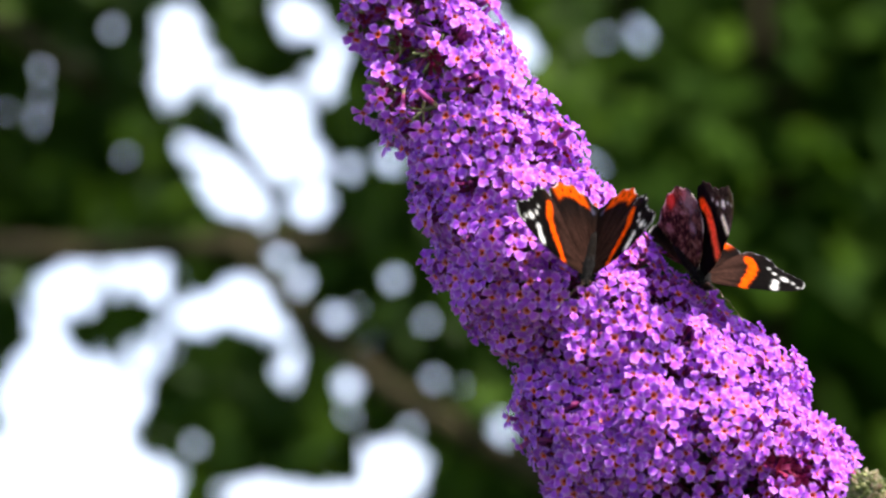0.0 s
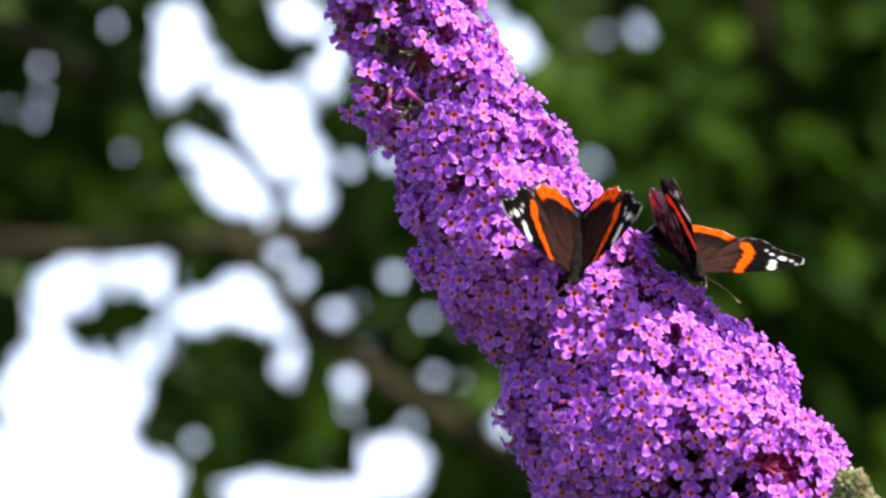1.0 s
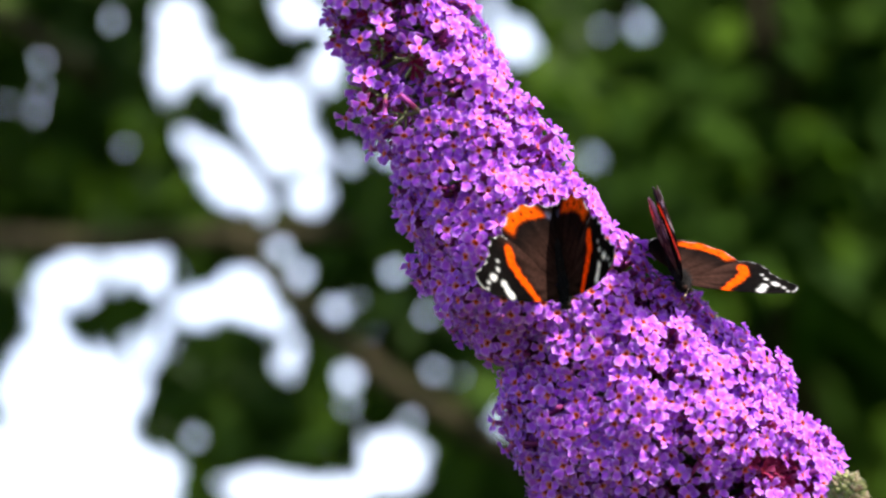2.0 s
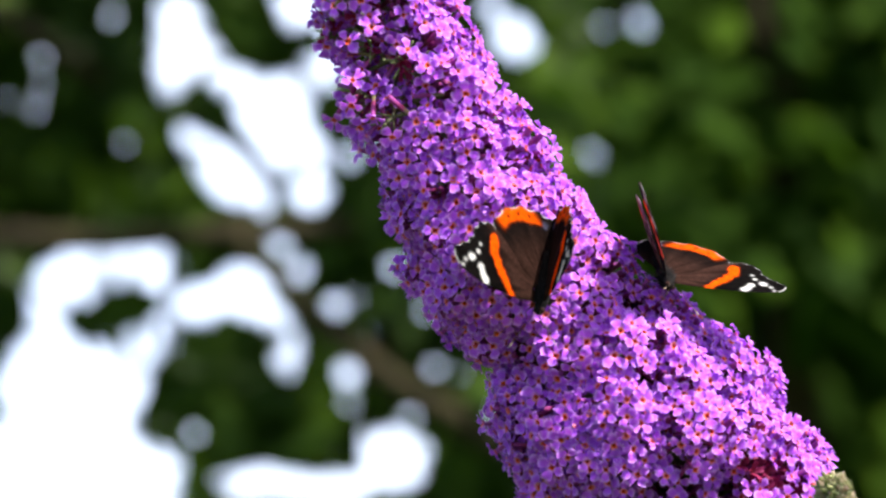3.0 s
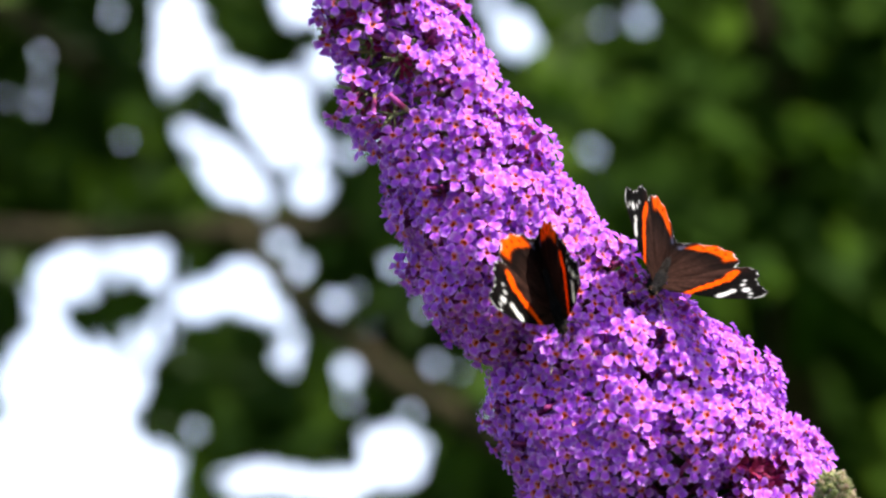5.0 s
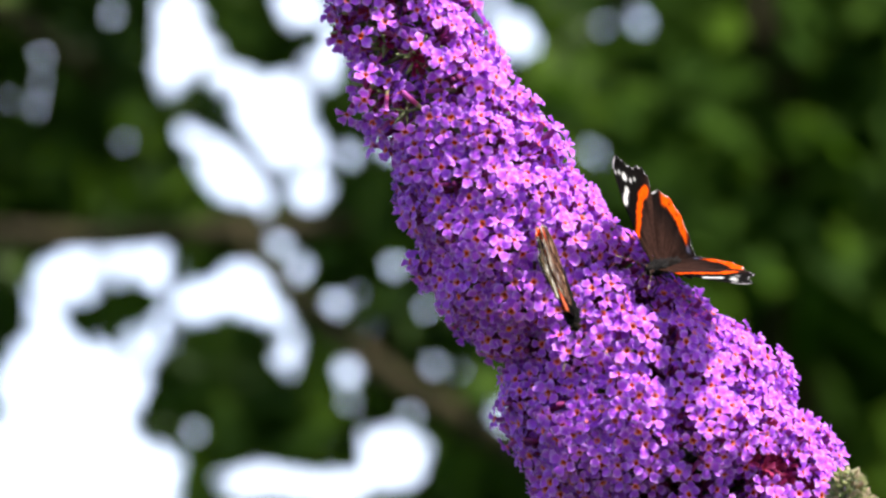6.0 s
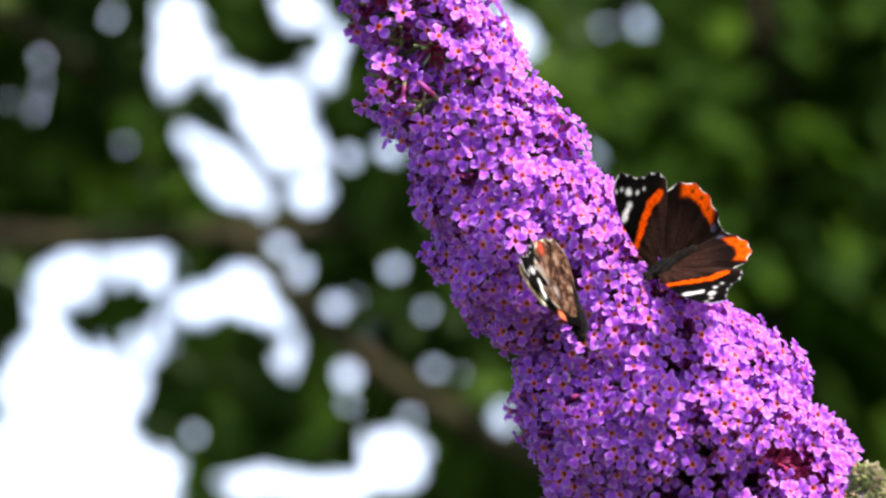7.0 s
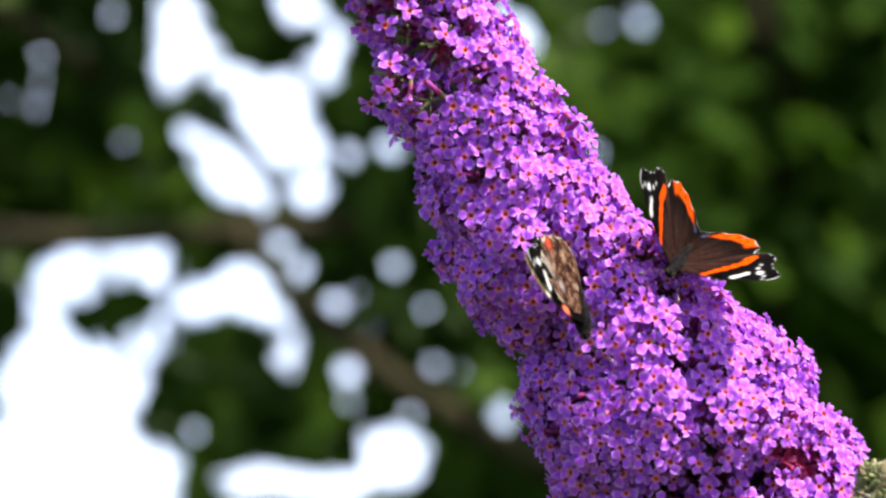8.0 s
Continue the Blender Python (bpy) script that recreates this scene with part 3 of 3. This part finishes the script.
# ---- butterflies ----
FORE = [(0, 0), (6, -1.8), (14, -2.6), (22, -2.5), (28.5, -0.6), (31.4, 2.0), (31.2, 4.2), (29.0, 6), (26.8, 7.8), (25.4, 9.8), (24.6, 12), (23.2, 14.2),
        (20.8, 15.6), (17, 15.2), (11, 11.5), (5, 6.5), (0.2, 2)]
HIND = [(0, 0), (6, -4), (13, -5.5), (19, -4.2), (22.3, 0), (23, 5), (21.6, 10), (18.4, 14.4), (14, 18.2), (10.0, 20.8), (6.2, 20.8), (3.2, 18.2), (1.5, 12.5), (0.7, 5)]
FORE_AT = (1.0, 3.0, 0.6)
HIND_AT, HIND_SWEEP = (1.0, -0.5, 0.3), -30


def to_line(u, v, line):
    """Distance from (u, v) to a line of points, and how far along it."""
    best, where = 1e9, 0
    for i in range(len(line) - 1):
        (a, b), (c, d) = line[i], line[i + 1]
        k = max(0, min(1, ((u - a) * (c - a) + (v - b) * (d - b)) / ((c - a) ** 2 + (d - b) ** 2)))
        r = math.hypot(u - a - k * (c - a), v - b - k * (d - b))
        if r < best:
            best, where = r, (i + k) / (len(line) - 1)
    return best, where


BLACK, BROWN, ORANGE, WHITE = (0.0042, 0.0032, 0.0030), (0.038, 0.0175, 0.0130), (0.88, 0.100, 0.001), (0.82, 0.80, 0.78)
BAND = [(10.2, -1.8), (12.8, 1.8), (15.4, 5.2), (17.2, 8.4), (17.2, 11.6)]
SPOTS = [(22.9, 5.9, 0.5), (25.0, 3.6, 1.1), (27.2, 1.9, 0.42), (22.2, 8.3, 0.36), (28.0, 0.2, 0.32)]
WHITE_BAR = [(19.8, -1.7), (20.8, 0.2), (21.5, 1.8)]


def fore_colour(u, v, edge):
    """Pigment of the forewing's upper side; edge: mm from the rim."""
    wave = 0.7 * noise.noise((u * 0.55, v * 0.55, 3.1)) + 0.25 * noise.noise((u * 1.6, v * 1.6, 1.1))
    d, w = to_line(u, v, BAND)
    c = blend(BROWN, BLACK, soft_step(u, 9 + v * 0.7, 1.2))
    c = tuple(k * (1 + 0.7 * noise.noise((math.atan2(v - 3, u + 3) * 9, math.hypot(u, v) * 0.12, 0.5))) for k in c)
    c = blend(c, ORANGE, 1 - soft_step(d + wave, 1.05 + 0.6 * w, 0.13))
    d, _ = to_line(u, v, WHITE_BAR)
    c = blend(c, WHITE, 1 - soft_step(d + wave * 0.7, 1.0, 0.12))
    for a, b, r in SPOTS:
        c = blend(c, WHITE, 1 - soft_step(math.hypot(u - a, v - b) + wave * 0.4, r, 0.14))
    if edge < 0.9 and u > 17 and v > 0:
        c = blend(c, WHITE, 0.9 * soft_step(math.sin((u - v) * 1.35) + 1.6 * noise.noise((u * 0.9, v * 0.9, 6)), 0.05, 0.3) * (1 - soft_step(edge, 0.30, 0.1)))
    return c


def hind_colour(u, v, edge):
    wave = 0.4 * noise.noise((u * 0.8, v * 0.8, 9.1))
    far = math.hypot(u, v - 2)
    c = blend(BROWN, BLACK, soft_step(far, 13, 2.5))
    c = tuple(k * (1 + 0.7 * noise.noise((math.atan2(v - 3, u + 3) * 11, far * 0.12, 8.5))) for k in c)
    rim = soft_step(v + 0.1 * u, 4.2, 0.35) * (1 - soft_step(v, 15.4, 0.4)) * soft_step(u, 11, 0.8)
    c = blend(c, ORANGE, rim * (1 - soft_step(edge + wave, 4.0, 0.2)))
    ang = math.atan2(v - 2, u)
    if rim > 0.5:
        for k in range(4):
            a = 0.2 + 0.2 * k
            c = blend(c, BLACK, 0.9 * (1 - soft_step(math.hypot((ang - a) * far, edge - 2.2 - wave), 0.55, 0.12)))
    c = blend(c, (0.16, 0.19, 0.34), 0.3 * (1 - soft_step(math.hypot(u - 11.2, v - 16.6) + wave, 1.0, 0.2)))
    if edge < 0.75 and far > 12:
        c = blend(c, blend(BLACK, WHITE, 0.9 * soft_step(math.sin(ang * 22) + 1.6 * noise.noise((u * 0.9, v * 0.9, 6)), 0.05, 0.3)), 1 - soft_step(edge, 0.30, 0.1))
    return c


def under_fore(u, v, edge):
    """Pigment of the forewing's under side: black with a pink and orange band, brown tip."""
    n = noise.noise((u * 0.6, v * 0.6, 20)) + 0.5 * noise.noise((u * 1.7, v * 1.7, 4))
    tip = blend((0.045, 0.026, 0.018), (0.16, 0.11, 0.07), soft_step(n, 0.15, 0.2))
    c = blend(BLACK, tip, soft_step(u - 0.25 * v, 20.0, 0.8))
    # the band, bar and spots are coloured brighter, as if backlit by the sun
    d, w = to_line(u, v, BAND)
    c = blend(c, blend((0.90, 0.20, 0.09), (0.90, 0.12, 0.01), w), 1 - soft_step(d + 0.4 * n, 1.6, 0.16))
    d, _ = to_line(u, v, WHITE_BAR)
    c = blend(c, (0.92, 0.84, 0.68), 1 - soft_step(d, 1.0, 0.15))
    for a, b, r in SPOTS:
        c = blend(c, (0.90, 0.84, 0.76), 1 - soft_step(math.hypot(u - a, v - b), r * 1.1, 0.15))
    if u > 20 and v < 4:
        c = blend(c, blend((0.46, 0.36, 0.24), (0.42, 0.27, 0.12), soft_step(u, 25, 1.0)), 0.4 * (1 - soft_step(edge + 0.8 * n, 1.2, 0.5)))
    return c


def under_hind(u, v, edge):
    """Pigment of the hindwing's under side: mottled bark-like brown."""
    n = 0.8 * noise.noise((u * 0.34, v * 0.34, 7)) + 0.6 * noise.noise((u * 0.8, v * 0.8, 2)) + 0.4 * noise.noise((u * 1.9, v * 1.9, 5)) + 0.3 * noise.noise((u * 4, v * 4, 1))
    c = blend((0.022, 0.010, 0.008), (0.185, 0.088, 0.052), soft_step(n, 0.0, 0.09))
    c = blend(c, (0.52, 0.41, 0.29), soft_step(n, 0.46, 0.07) * 0.45)
    c = blend(c, (0.55, 0.47, 0.40), 0.55 * (1 - soft_step(math.hypot(u - 20, v - 1) + 3 * n, 3.2, 0.6)))
    c = blend(c, (0.45, 0.40, 0.38), 0.7 * (1 - soft_step(math.hypot(u - 12, v - 0.5) + n, 1.3, 0.3)))
    # painted red glow, as if sun shone through the orange margin above
    c = blend(c, (0.62, 0.085, 0.04), 0.8 * (1 - soft_step(math.hypot((u - 19.2) * 0.9, v - 11.2) + 0.8 * n, 2.2, 0.35)))
    if edge < 0.9 and math.hypot(u, v - 2) > 12:
        f = soft_step(math.sin(math.atan2(v - 2, u) * 22) + 1.2 * noise.noise((u, v, 6)), -0.1, 0.25)
        c = blend(c, blend((0.02, 0.012, 0.010), (0.72, 0.62, 0.48), f), 1 - soft_step(edge, 0.5, 0.12))
    return c


@functools.cache
def wing_mesh(name, outline, centre, upper, under, mirror):
    """A thin wing in its own plane: u outward, v backward, in mm; two skins, each with its own pigment."""
    rim = [Vector((p.x, p.y)) for p in smooth_line([(u, v, 0) for u, v in outline] + [(*outline[0], 0)], 12)][:-1]
    rnd = random.Random(len(outline))
    rim = [p + Vector((rnd.uniform(-0.04, 0.04), rnd.uniform(-0.04, 0.04))) for p in rim]
    mid = Vector(centre)
    smooth = [p.copy() for p in rim]
    for p in rim:                # the outer margin is scalloped between the veins
        if name == "forewing":
            dent = 0.36 * math.sin((p.x - p.y) * 1.35) * soft_step(p.x, 18, 0.6) * soft_step(p.y, 0.5, 0.5)
        else:
            dent = 0.42 * math.sin(math.atan2(p.y - 2, p.x) * 22) * soft_step(math.hypot(p.x, p.y - 2), 14, 0.8) * soft_step(p.y, -2, 0.6)
        p -= (p - mid).normalized() * dent
    n, rings = len(rim), 42
    flat = [mid + (p - mid) * (k / rings) ** 0.8 for k in range(1, rings + 1) for p in rim]
    verts, faces, slots, tint = [], [], [], []
    for skin, colour in ((1, upper), (-1, under)):
        base = len(verts)
        for i, p in enumerate(flat):
            k = i // n + 1
            edge = (rim[i % n] - p).length
            f = min(1, edge / 1.4)
            edge += ((smooth[i % n] - p).length - edge) * f
            vein = 0.10 * math.sin(math.atan2(p.y - 3, p.x + 2) * 22)
            z = skin * 0.09 * (1 if k < rings else 0.3) + 0.5 * math.sin(p.x * 0.1) + vein * min(1, p.x / 12) * 0.5
            verts.append(Vector((p.x, -p.y, z)))
            tint.append(colour(p.x, p.y, edge))
        top = len(verts)
        verts.append(Vector((mid.x, -mid.y, skin * 0.09 + 0.5 * math.sin(mid.x * 0.1))))
        tint.append(colour(mid.x, mid.y, 9))
        for i in range(n):
            j = (i + 1) % n
            tri = (top, base + j, base + i)
            faces.append(tri if skin > 0 else tri[::-1])
            for k in range(rings - 1):
                a, b = base + k * n + i, base + k * n + j
                q = (a, b, b + n, a + n)
                faces.append(q if skin > 0 else q[::-1])
    last = (rings - 1) * n
    other = len(verts) // 2
    for i in range(n):
        j = (i + 1) % n
        faces.append((last + i, last + j, other + last + j, other + last + i))
    if mirror:
        verts = [Vector((-v.x, v.y, v.z)) for v in verts]
        faces = [f[::-1] for f in faces]
    return mesh_of(name, [v * MM for v in verts], faces, [WING], pigment=tint)


def hinge(at, sweep, lift, mirror):
    """The pose of a wing on its body, in metres: swept forward, lifted about the body's length."""
    s = -1 if mirror else 1
    m = Matrix.Translation(Vector((s * at[0], at[1], at[2])) * MM)
    return m @ Matrix.Rotation(radians(-s * lift), 4, "Y") @ Matrix.Rotation(radians(s * sweep), 4, "Z")


def furry(verts, faces, tint, count, length, seed):
    """Adds fine hairs, swept backward, to a body in mm."""
    rnd = random.Random(seed)
    verts, faces, tint = list(verts), list(faces), list(tint)
    skin = len(faces)
    for _ in range(count):
        f = faces[rnd.randrange(skin)]
        p = sum((verts[i] for i in f), Vector()) / len(f)
        p = p.lerp(verts[f[rnd.randrange(len(f))]], rnd.random())
        out = (Vector((p.x, 0, p.z)).normalized() + Vector([rnd.uniform(-0.4, 0.4) for _ in range(3)]) + Vector((0, -0.8, 0))).normalized()
        side = out.cross(Vector((0.3, 0.8, 0.5))).normalized() * 0.09
        base = len(verts)
        verts += [p - side, p + side, p + out.cross(side), p + out * length * rnd.uniform(0.6, 1.3)]
        faces += [(base, base + 1, base + 3), (base + 1, base + 2, base + 3), (base + 2, base, base + 3)]
        k = rnd.uniform(0.5, 2.8)
        tint += [(0.010 * k, 0.0092 * k, 0.0092 * k)] * 4
    return verts, faces, tint


def build_butterfly(label):
    ob = thing("butterfly", Matrix.Identity(4), label, "butterfly", "butterflies on the flower spike")
    v, f = lump([(-13.5, 0.1), (-13, 0.7), (-11, 1.15), (-8, 1.5), (-5, 1.6), (-3, 1.3), (-2.4, 1.2)], 12)
    rings = [(0.008, 0.006, 0.005) if int(p.y * 1.4) % 2 else (0.014, 0.010, 0.008) for p in v]
    v, f, rings = furry(v, f, rings, 260, 0.8, 1)
    part("abdomen", mesh_of("abdomen", [p * MM for p in v], f, [FUR], pigment=rings), ob)
    v, f = lump([(-3.2, 0.4), (-2.6, 1.3), (-1, 2.0), (1, 2.25), (3, 2.0), (4.3, 1.3), (4.8, 0.7)], 12)
    v, f, tint = furry([p * (1 + 0.12 * noise.noise(p * 1.4)) for p in v], f, [(0.007, 0.0065, 0.0065)] * len(v), 420, 1.5, 2)
    part("thorax", mesh_of("thorax", [p * MM for p in v], f, [FUR], pigment=tint), ob, "dark brown furry thorax")
    v, f = lump([(4.3, 0.5), (4.8, 1.15), (5.6, 1.3), (6.4, 0.9), (6.8, 0.2)], 10)
    v, f, tint = furry(v, f, [(0.010, 0.008, 0.007)] * len(v), 160, 0.7, 3)
    head = part("head", mesh_of("head", [p * MM for p in v], f, [FUR], pigment=tint), ob)
    for s in (-1, 1):
        v, f = lump([(-0.75, 0.05), (-0.5, 0.5), (0, 0.72), (0.5, 0.5), (0.75, 0.05)], 8)
        part("eye", mesh_of("eye", [(p + Vector((s * 1.0, 5.7, 0.3))) * MM for p in v], f, [HORN], pigment=[(0.03, 0.012, 0.008)] * len(v)), head)
        line = smooth_line([(s * 0.5, 6.4, 0.7), (s * 3.2, 11.5, 1.6), (s * 6.5, 17.5, 1.2)], 8)
        r = [0.055] * 13 + [0.08, 0.14, 0.16, 0.1]
        v, f = tube(line, r, 6)
        tint = [(0.17, 0.12, 0.085) if (k // 6) % 3 else (0.07, 0.05, 0.04) for k in range(len(v))]
        tint[-12:] = [(0.45, 0.36, 0.25)] * 12
        part("antenna", mesh_of("antenna", [p * MM for p in v], f, [HORN], pigment=tint), head)
        for y, reach in ((2.6, 4.5), (0.4, 4.0)):
            line = [(s * 1.2, y, -1.4), (s * reach, y + (1.5 if y > 1 else -1.5), -1.6), (s * (reach + 0.6), y + (2.5 if y > 1 else -3.5), -4.6)]
            v, f = tube(line, [0.2, 0.15, 0.09], 5)
            part("leg", mesh_of("leg", [p * MM for p in v], f, [HORN], pigment=[(0.04, 0.026, 0.018)] * len(v)), ob)
    v, f = tube(smooth_line([(0, 6.5, -0.5), (0, 7.6, -2), (0, 7.6, -5.2)], 5), [0.16] * 11, 5)
    part("proboscis", mesh_of("proboscis", [p * MM for p in v], f, [HORN], pigment=[(0.10, 0.06, 0.04)] * len(v)), head)
    wings = {}
    for mirror in (False, True):
        wings["fore", mirror] = part("forewing", wing_mesh("forewing", tuple(FORE), (17, 5.5), fore_colour, under_fore, mirror), ob, "black forewing with an orange band and white spots")
        wings["hind", mirror] = part("hindwing", wing_mesh("hindwing", tuple(HIND), (10.5, 6), hind_colour, under_hind, mirror), ob, "brown hindwing with an orange margin")
    return ob, wings


butterfly_a = build_butterfly("red admiral butterfly feeding head down on the spike")
butterfly_b = build_butterfly("red admiral butterfly perched on the sunny edge of the spike")


# ---- what moves ----
def glide(rows, t):
    """The values of rows (seconds, values...) at t, on a smooth curve through them."""
    ts = [r[0] for r in rows]
    i = max(0, min(len(ts) - 2, int(np.searchsorted(ts, t, "right")) - 1))

    def slope(k):
        a, b = max(0, k - 1), min(len(ts) - 1, k + 1)
        return (np.array(rows[b][1:]) - np.array(rows[a][1:])) / (ts[b] - ts[a])

    h = ts[i + 1] - ts[i]
    u = (t - ts[i]) / h
    p, q, m, n = np.array(rows[i][1:]), np.array(rows[i + 1][1:]), slope(i) * h, slope(i + 1) * h
    return (2 * u ** 3 - 3 * u * u + 1) * p + (u ** 3 - 2 * u * u + u) * m + (3 * u * u - 2 * u ** 3) * q + (u ** 3 - u * u) * n


# seconds, mm right, mm up, degrees clockwise: the spike in the wind
SWAY = [(0, 3.45, 1.95, 0.24), (0.5, 1.3, 1.1, -0.06), (1, 0.0, 1.55, 0.0), (1.5, -1.8, -0.85, -0.4), (1.6, 0.0, -0.95, -0.3), (1.7, 0.8, -0.9, -0.23), (2.3, -3.0, -1.5, -0.4),
        (2.8, -6.15, -3.2, -0.63), (3, -4.1, -2.5, -0.38), (3.5, 0, 0, 0), (4, -1.1, 0.25, 0.15), (4.5, -3.85, -2.5, -0.06), (4.7, -5.2, -3, -0.2),
        (5.3, -2.5, -2.5, -0.2), (5.8, -0.9, -1.8, -0.2), (6, -0.7, -1.7, -0.18), (6.5, 3.2, 0.05, 0.17), (7, 3.6, 1.05, 0.31), (7.5, 3.85, 0.1, 0.23), (8, 5.35, 0.7, 0.4)]


def swayed(t):
    x, z, turn = glide(SWAY, t)
    return pose(x * MM, 0, z * MM, 0, turn, 0)


def turned(v):
    """A pose from mm and a turn given as an axis times its degrees."""
    axis = Vector(v[3:6])
    return Matrix.Translation(Vector(v[:3]) * MM) @ Matrix.Rotation(radians(axis.length), 4, axis)


def motions():
    steps = [k / 10 for k in range(81)]
    walk(spike, [(t, SPIKE @ swayed(t)) for t in steps])
    walk(green_spike, [(t, SET @ pose(glide(SWAY, t)[0] * 1.15 * MM, 0, glide(SWAY, t)[1] * 0.8 * MM) @ pose(0.1062, 0.94, -0.0606)) for t in steps])
    # seconds; mm right, away and up on the spike; turn as axis times degrees; lift of the right and left wings; sweep of the forewings
    rows_a = [(0.0, -0.1, -39.8, 1.3, 2, -64, 159, 57, 57, 11), (0.5, -0.0, -39.8, 1.3, -1, -55, 163, 56, 58, 11), (1.0, -0.1, -39.9, 1.1, 0, -60, 163, 56, 57, 11),
            (1.5, -0.4, -39.9, -1.0, -3, -66, 163, 55, 53, 8), (1.7, -1.3, -39.8, -2.4, -25, -100, 148, 55, 55, 7), (2.8, -4.7, -38.9, -2.5, -14, -74, 146, 67, 52, 8),
            (3.0, -5.0, -38.9, -3.8, -18, -76, 144, 65, 57, 8), (3.2, -3.4, -39.0, -4.1, -16, -73, 146, 63, 55, 6), (3.5, -4.4, -39.7, -4.6, -23, -93, 131, 62, 63, 11),
            (3.8, -3.6, -40.1, -7.2, -23, -99, 132, 65, 64, 14), (4.0, -3.7, -40.2, -7.5, -21, -102, 127, 65, 65, 12), (4.2, -3.5, -40.1, -6.7, -25, -96, 135, 66, 66, 11),
            (4.5, -1.9, -40.0, -8.8, -28, -85, 152, 62, 64, 13), (4.7, -1.4, -40.1, -9.5, -31, -89, 155, 62, 66, 13), (5.8, 0.0, -40.4, -8.7, -32, -102, 157, 85, 84, 1),
            (6.0, -0.8, -40.5, -9.4, -32, -93, 155, 90, 92, 2), (6.5, -0.1, -40.3, -14.6, -36, -86, 155, 89, 96, -5), (6.6, -1.6, -40.3, -14.2, -44, -81, 154, 88, 98, -5),
            (7.0, -3.0, -40.3, -14.4, -41, -88, 149, 87, 98, -5), (7.5, -2.6, -40.3, -14.9, -48, -87, 152, 88, 97, -5), (8.0, -3.6, -40.3, -14.1, -39, -82, 151, 88, 97, -5)]
    rows_b = [(0.0, 30.9, -15.0, -0.3, -56, 28, -125, 41, 40, 10), (0.2, 30.6, -15.0, 0.1, -55, 31, -127, 38, 38, 11), (0.5, 30.9, -14.9, 1.3, -51, 25, -130, 35, 37, 11),
            (0.8, 31.3, -14.5, 1.7, -43, 24, -132, 38, 36, 12), (1.0, 32.8, -14.2, 1.1, -38, 30, -142, 39, 31, 6), (1.2, 32.2, -14.1, 1.3, -37, 26, -147, 40, 33, 7),
            (1.5, 32.0, -14.2, -0.0, -45, 24, -151, 37, 36, 10), (1.7, 31.3, -14.1, -1.4, -48, 32, -147, 36, 32, 6), (2.8, 29.1, -15.1, 0.6, -53, 28, -150, 32, 35, 10),
            (3.0, 29.4, -15.2, 0.0, -55, 30, -151, 33, 37, 11), (3.2, 30.0, -15.3, -0.4, -54, 24, -155, 35, 39, 11), (3.5, 28.4, -15.5, -0.0, -52, 18, -165, 36, 44, 13),
            (3.8, 27.4, -15.6, -0.7, -58, 36, -165, 38, 48, 15), (4.0, 27.3, -15.7, -1.7, -56, 51, -161, 40, 50, 14), (4.2, 27.4, -15.9, -2.5, -59, 63, -159, 45, 55, 15),
            (4.5, 27.5, -16.0, -2.6, -60, 63, -159, 43, 54, 14), (4.7, 27.5, -15.9, -2.8, -62, 60, -160, 41, 54, 15), (5.8, 25.5, -15.4, 2.1, -74, 24, -184, 30, 35, 17),
            (6.0, 23.9, -15.5, 1.6, -72, 31, -189, 35, 38, 18), (6.2, 22.2, -15.6, 1.1, -70, 38, -191, 44, 47, 19), (6.4, 21.5, -15.9, -0.5, -68, 55, -190, 42, 41, 17),
            (6.5, 21.2, -16.0, -0.5, -68, 57, -189, 38, 38, 17), (6.6, 22.3, -16.1, -1.1, -68, 64, -186, 38, 36, 17), (7.0, 20.7, -16.4, -0.4, -71, 87, -184, 48, 46, 15),
            (7.5, 21.1, -16.6, -0.1, -64, 83, -188, 44, 44, 16), (7.8, 21.2, -16.7, -0.2, -56, 83, -189, 45, 46, 15), (8.0, 22.7, -16.7, 0.0, -54, 47, -179, 47, 40, 18)]
    for (ob, wings), rows in ((butterfly_a, rows_a), (butterfly_b, rows_b)):
        keyed = [(t, glide(rows, t)) for t in steps]
        walk(ob, [(t, SPIKE @ swayed(t) @ turned(v)) for t, v in keyed])
        for (which, mirror), wing in wings.items():
            lift = 7 if mirror else 6
            if which == "fore":
                walk(wing, [(t, hinge(FORE_AT, v[8] - (0 if mirror else 5 * min(1, max(0, (v[7] - 90) / 6))), v[lift], mirror)) for t, v in keyed])
            else:
                walk(wing, [(t, hinge(HIND_AT, HIND_SWEEP + 15 * min(1, max(0, (v[lift] - 70) / 18)), v[lift] - 1.8, mirror)) for t, v in keyed])


motions()
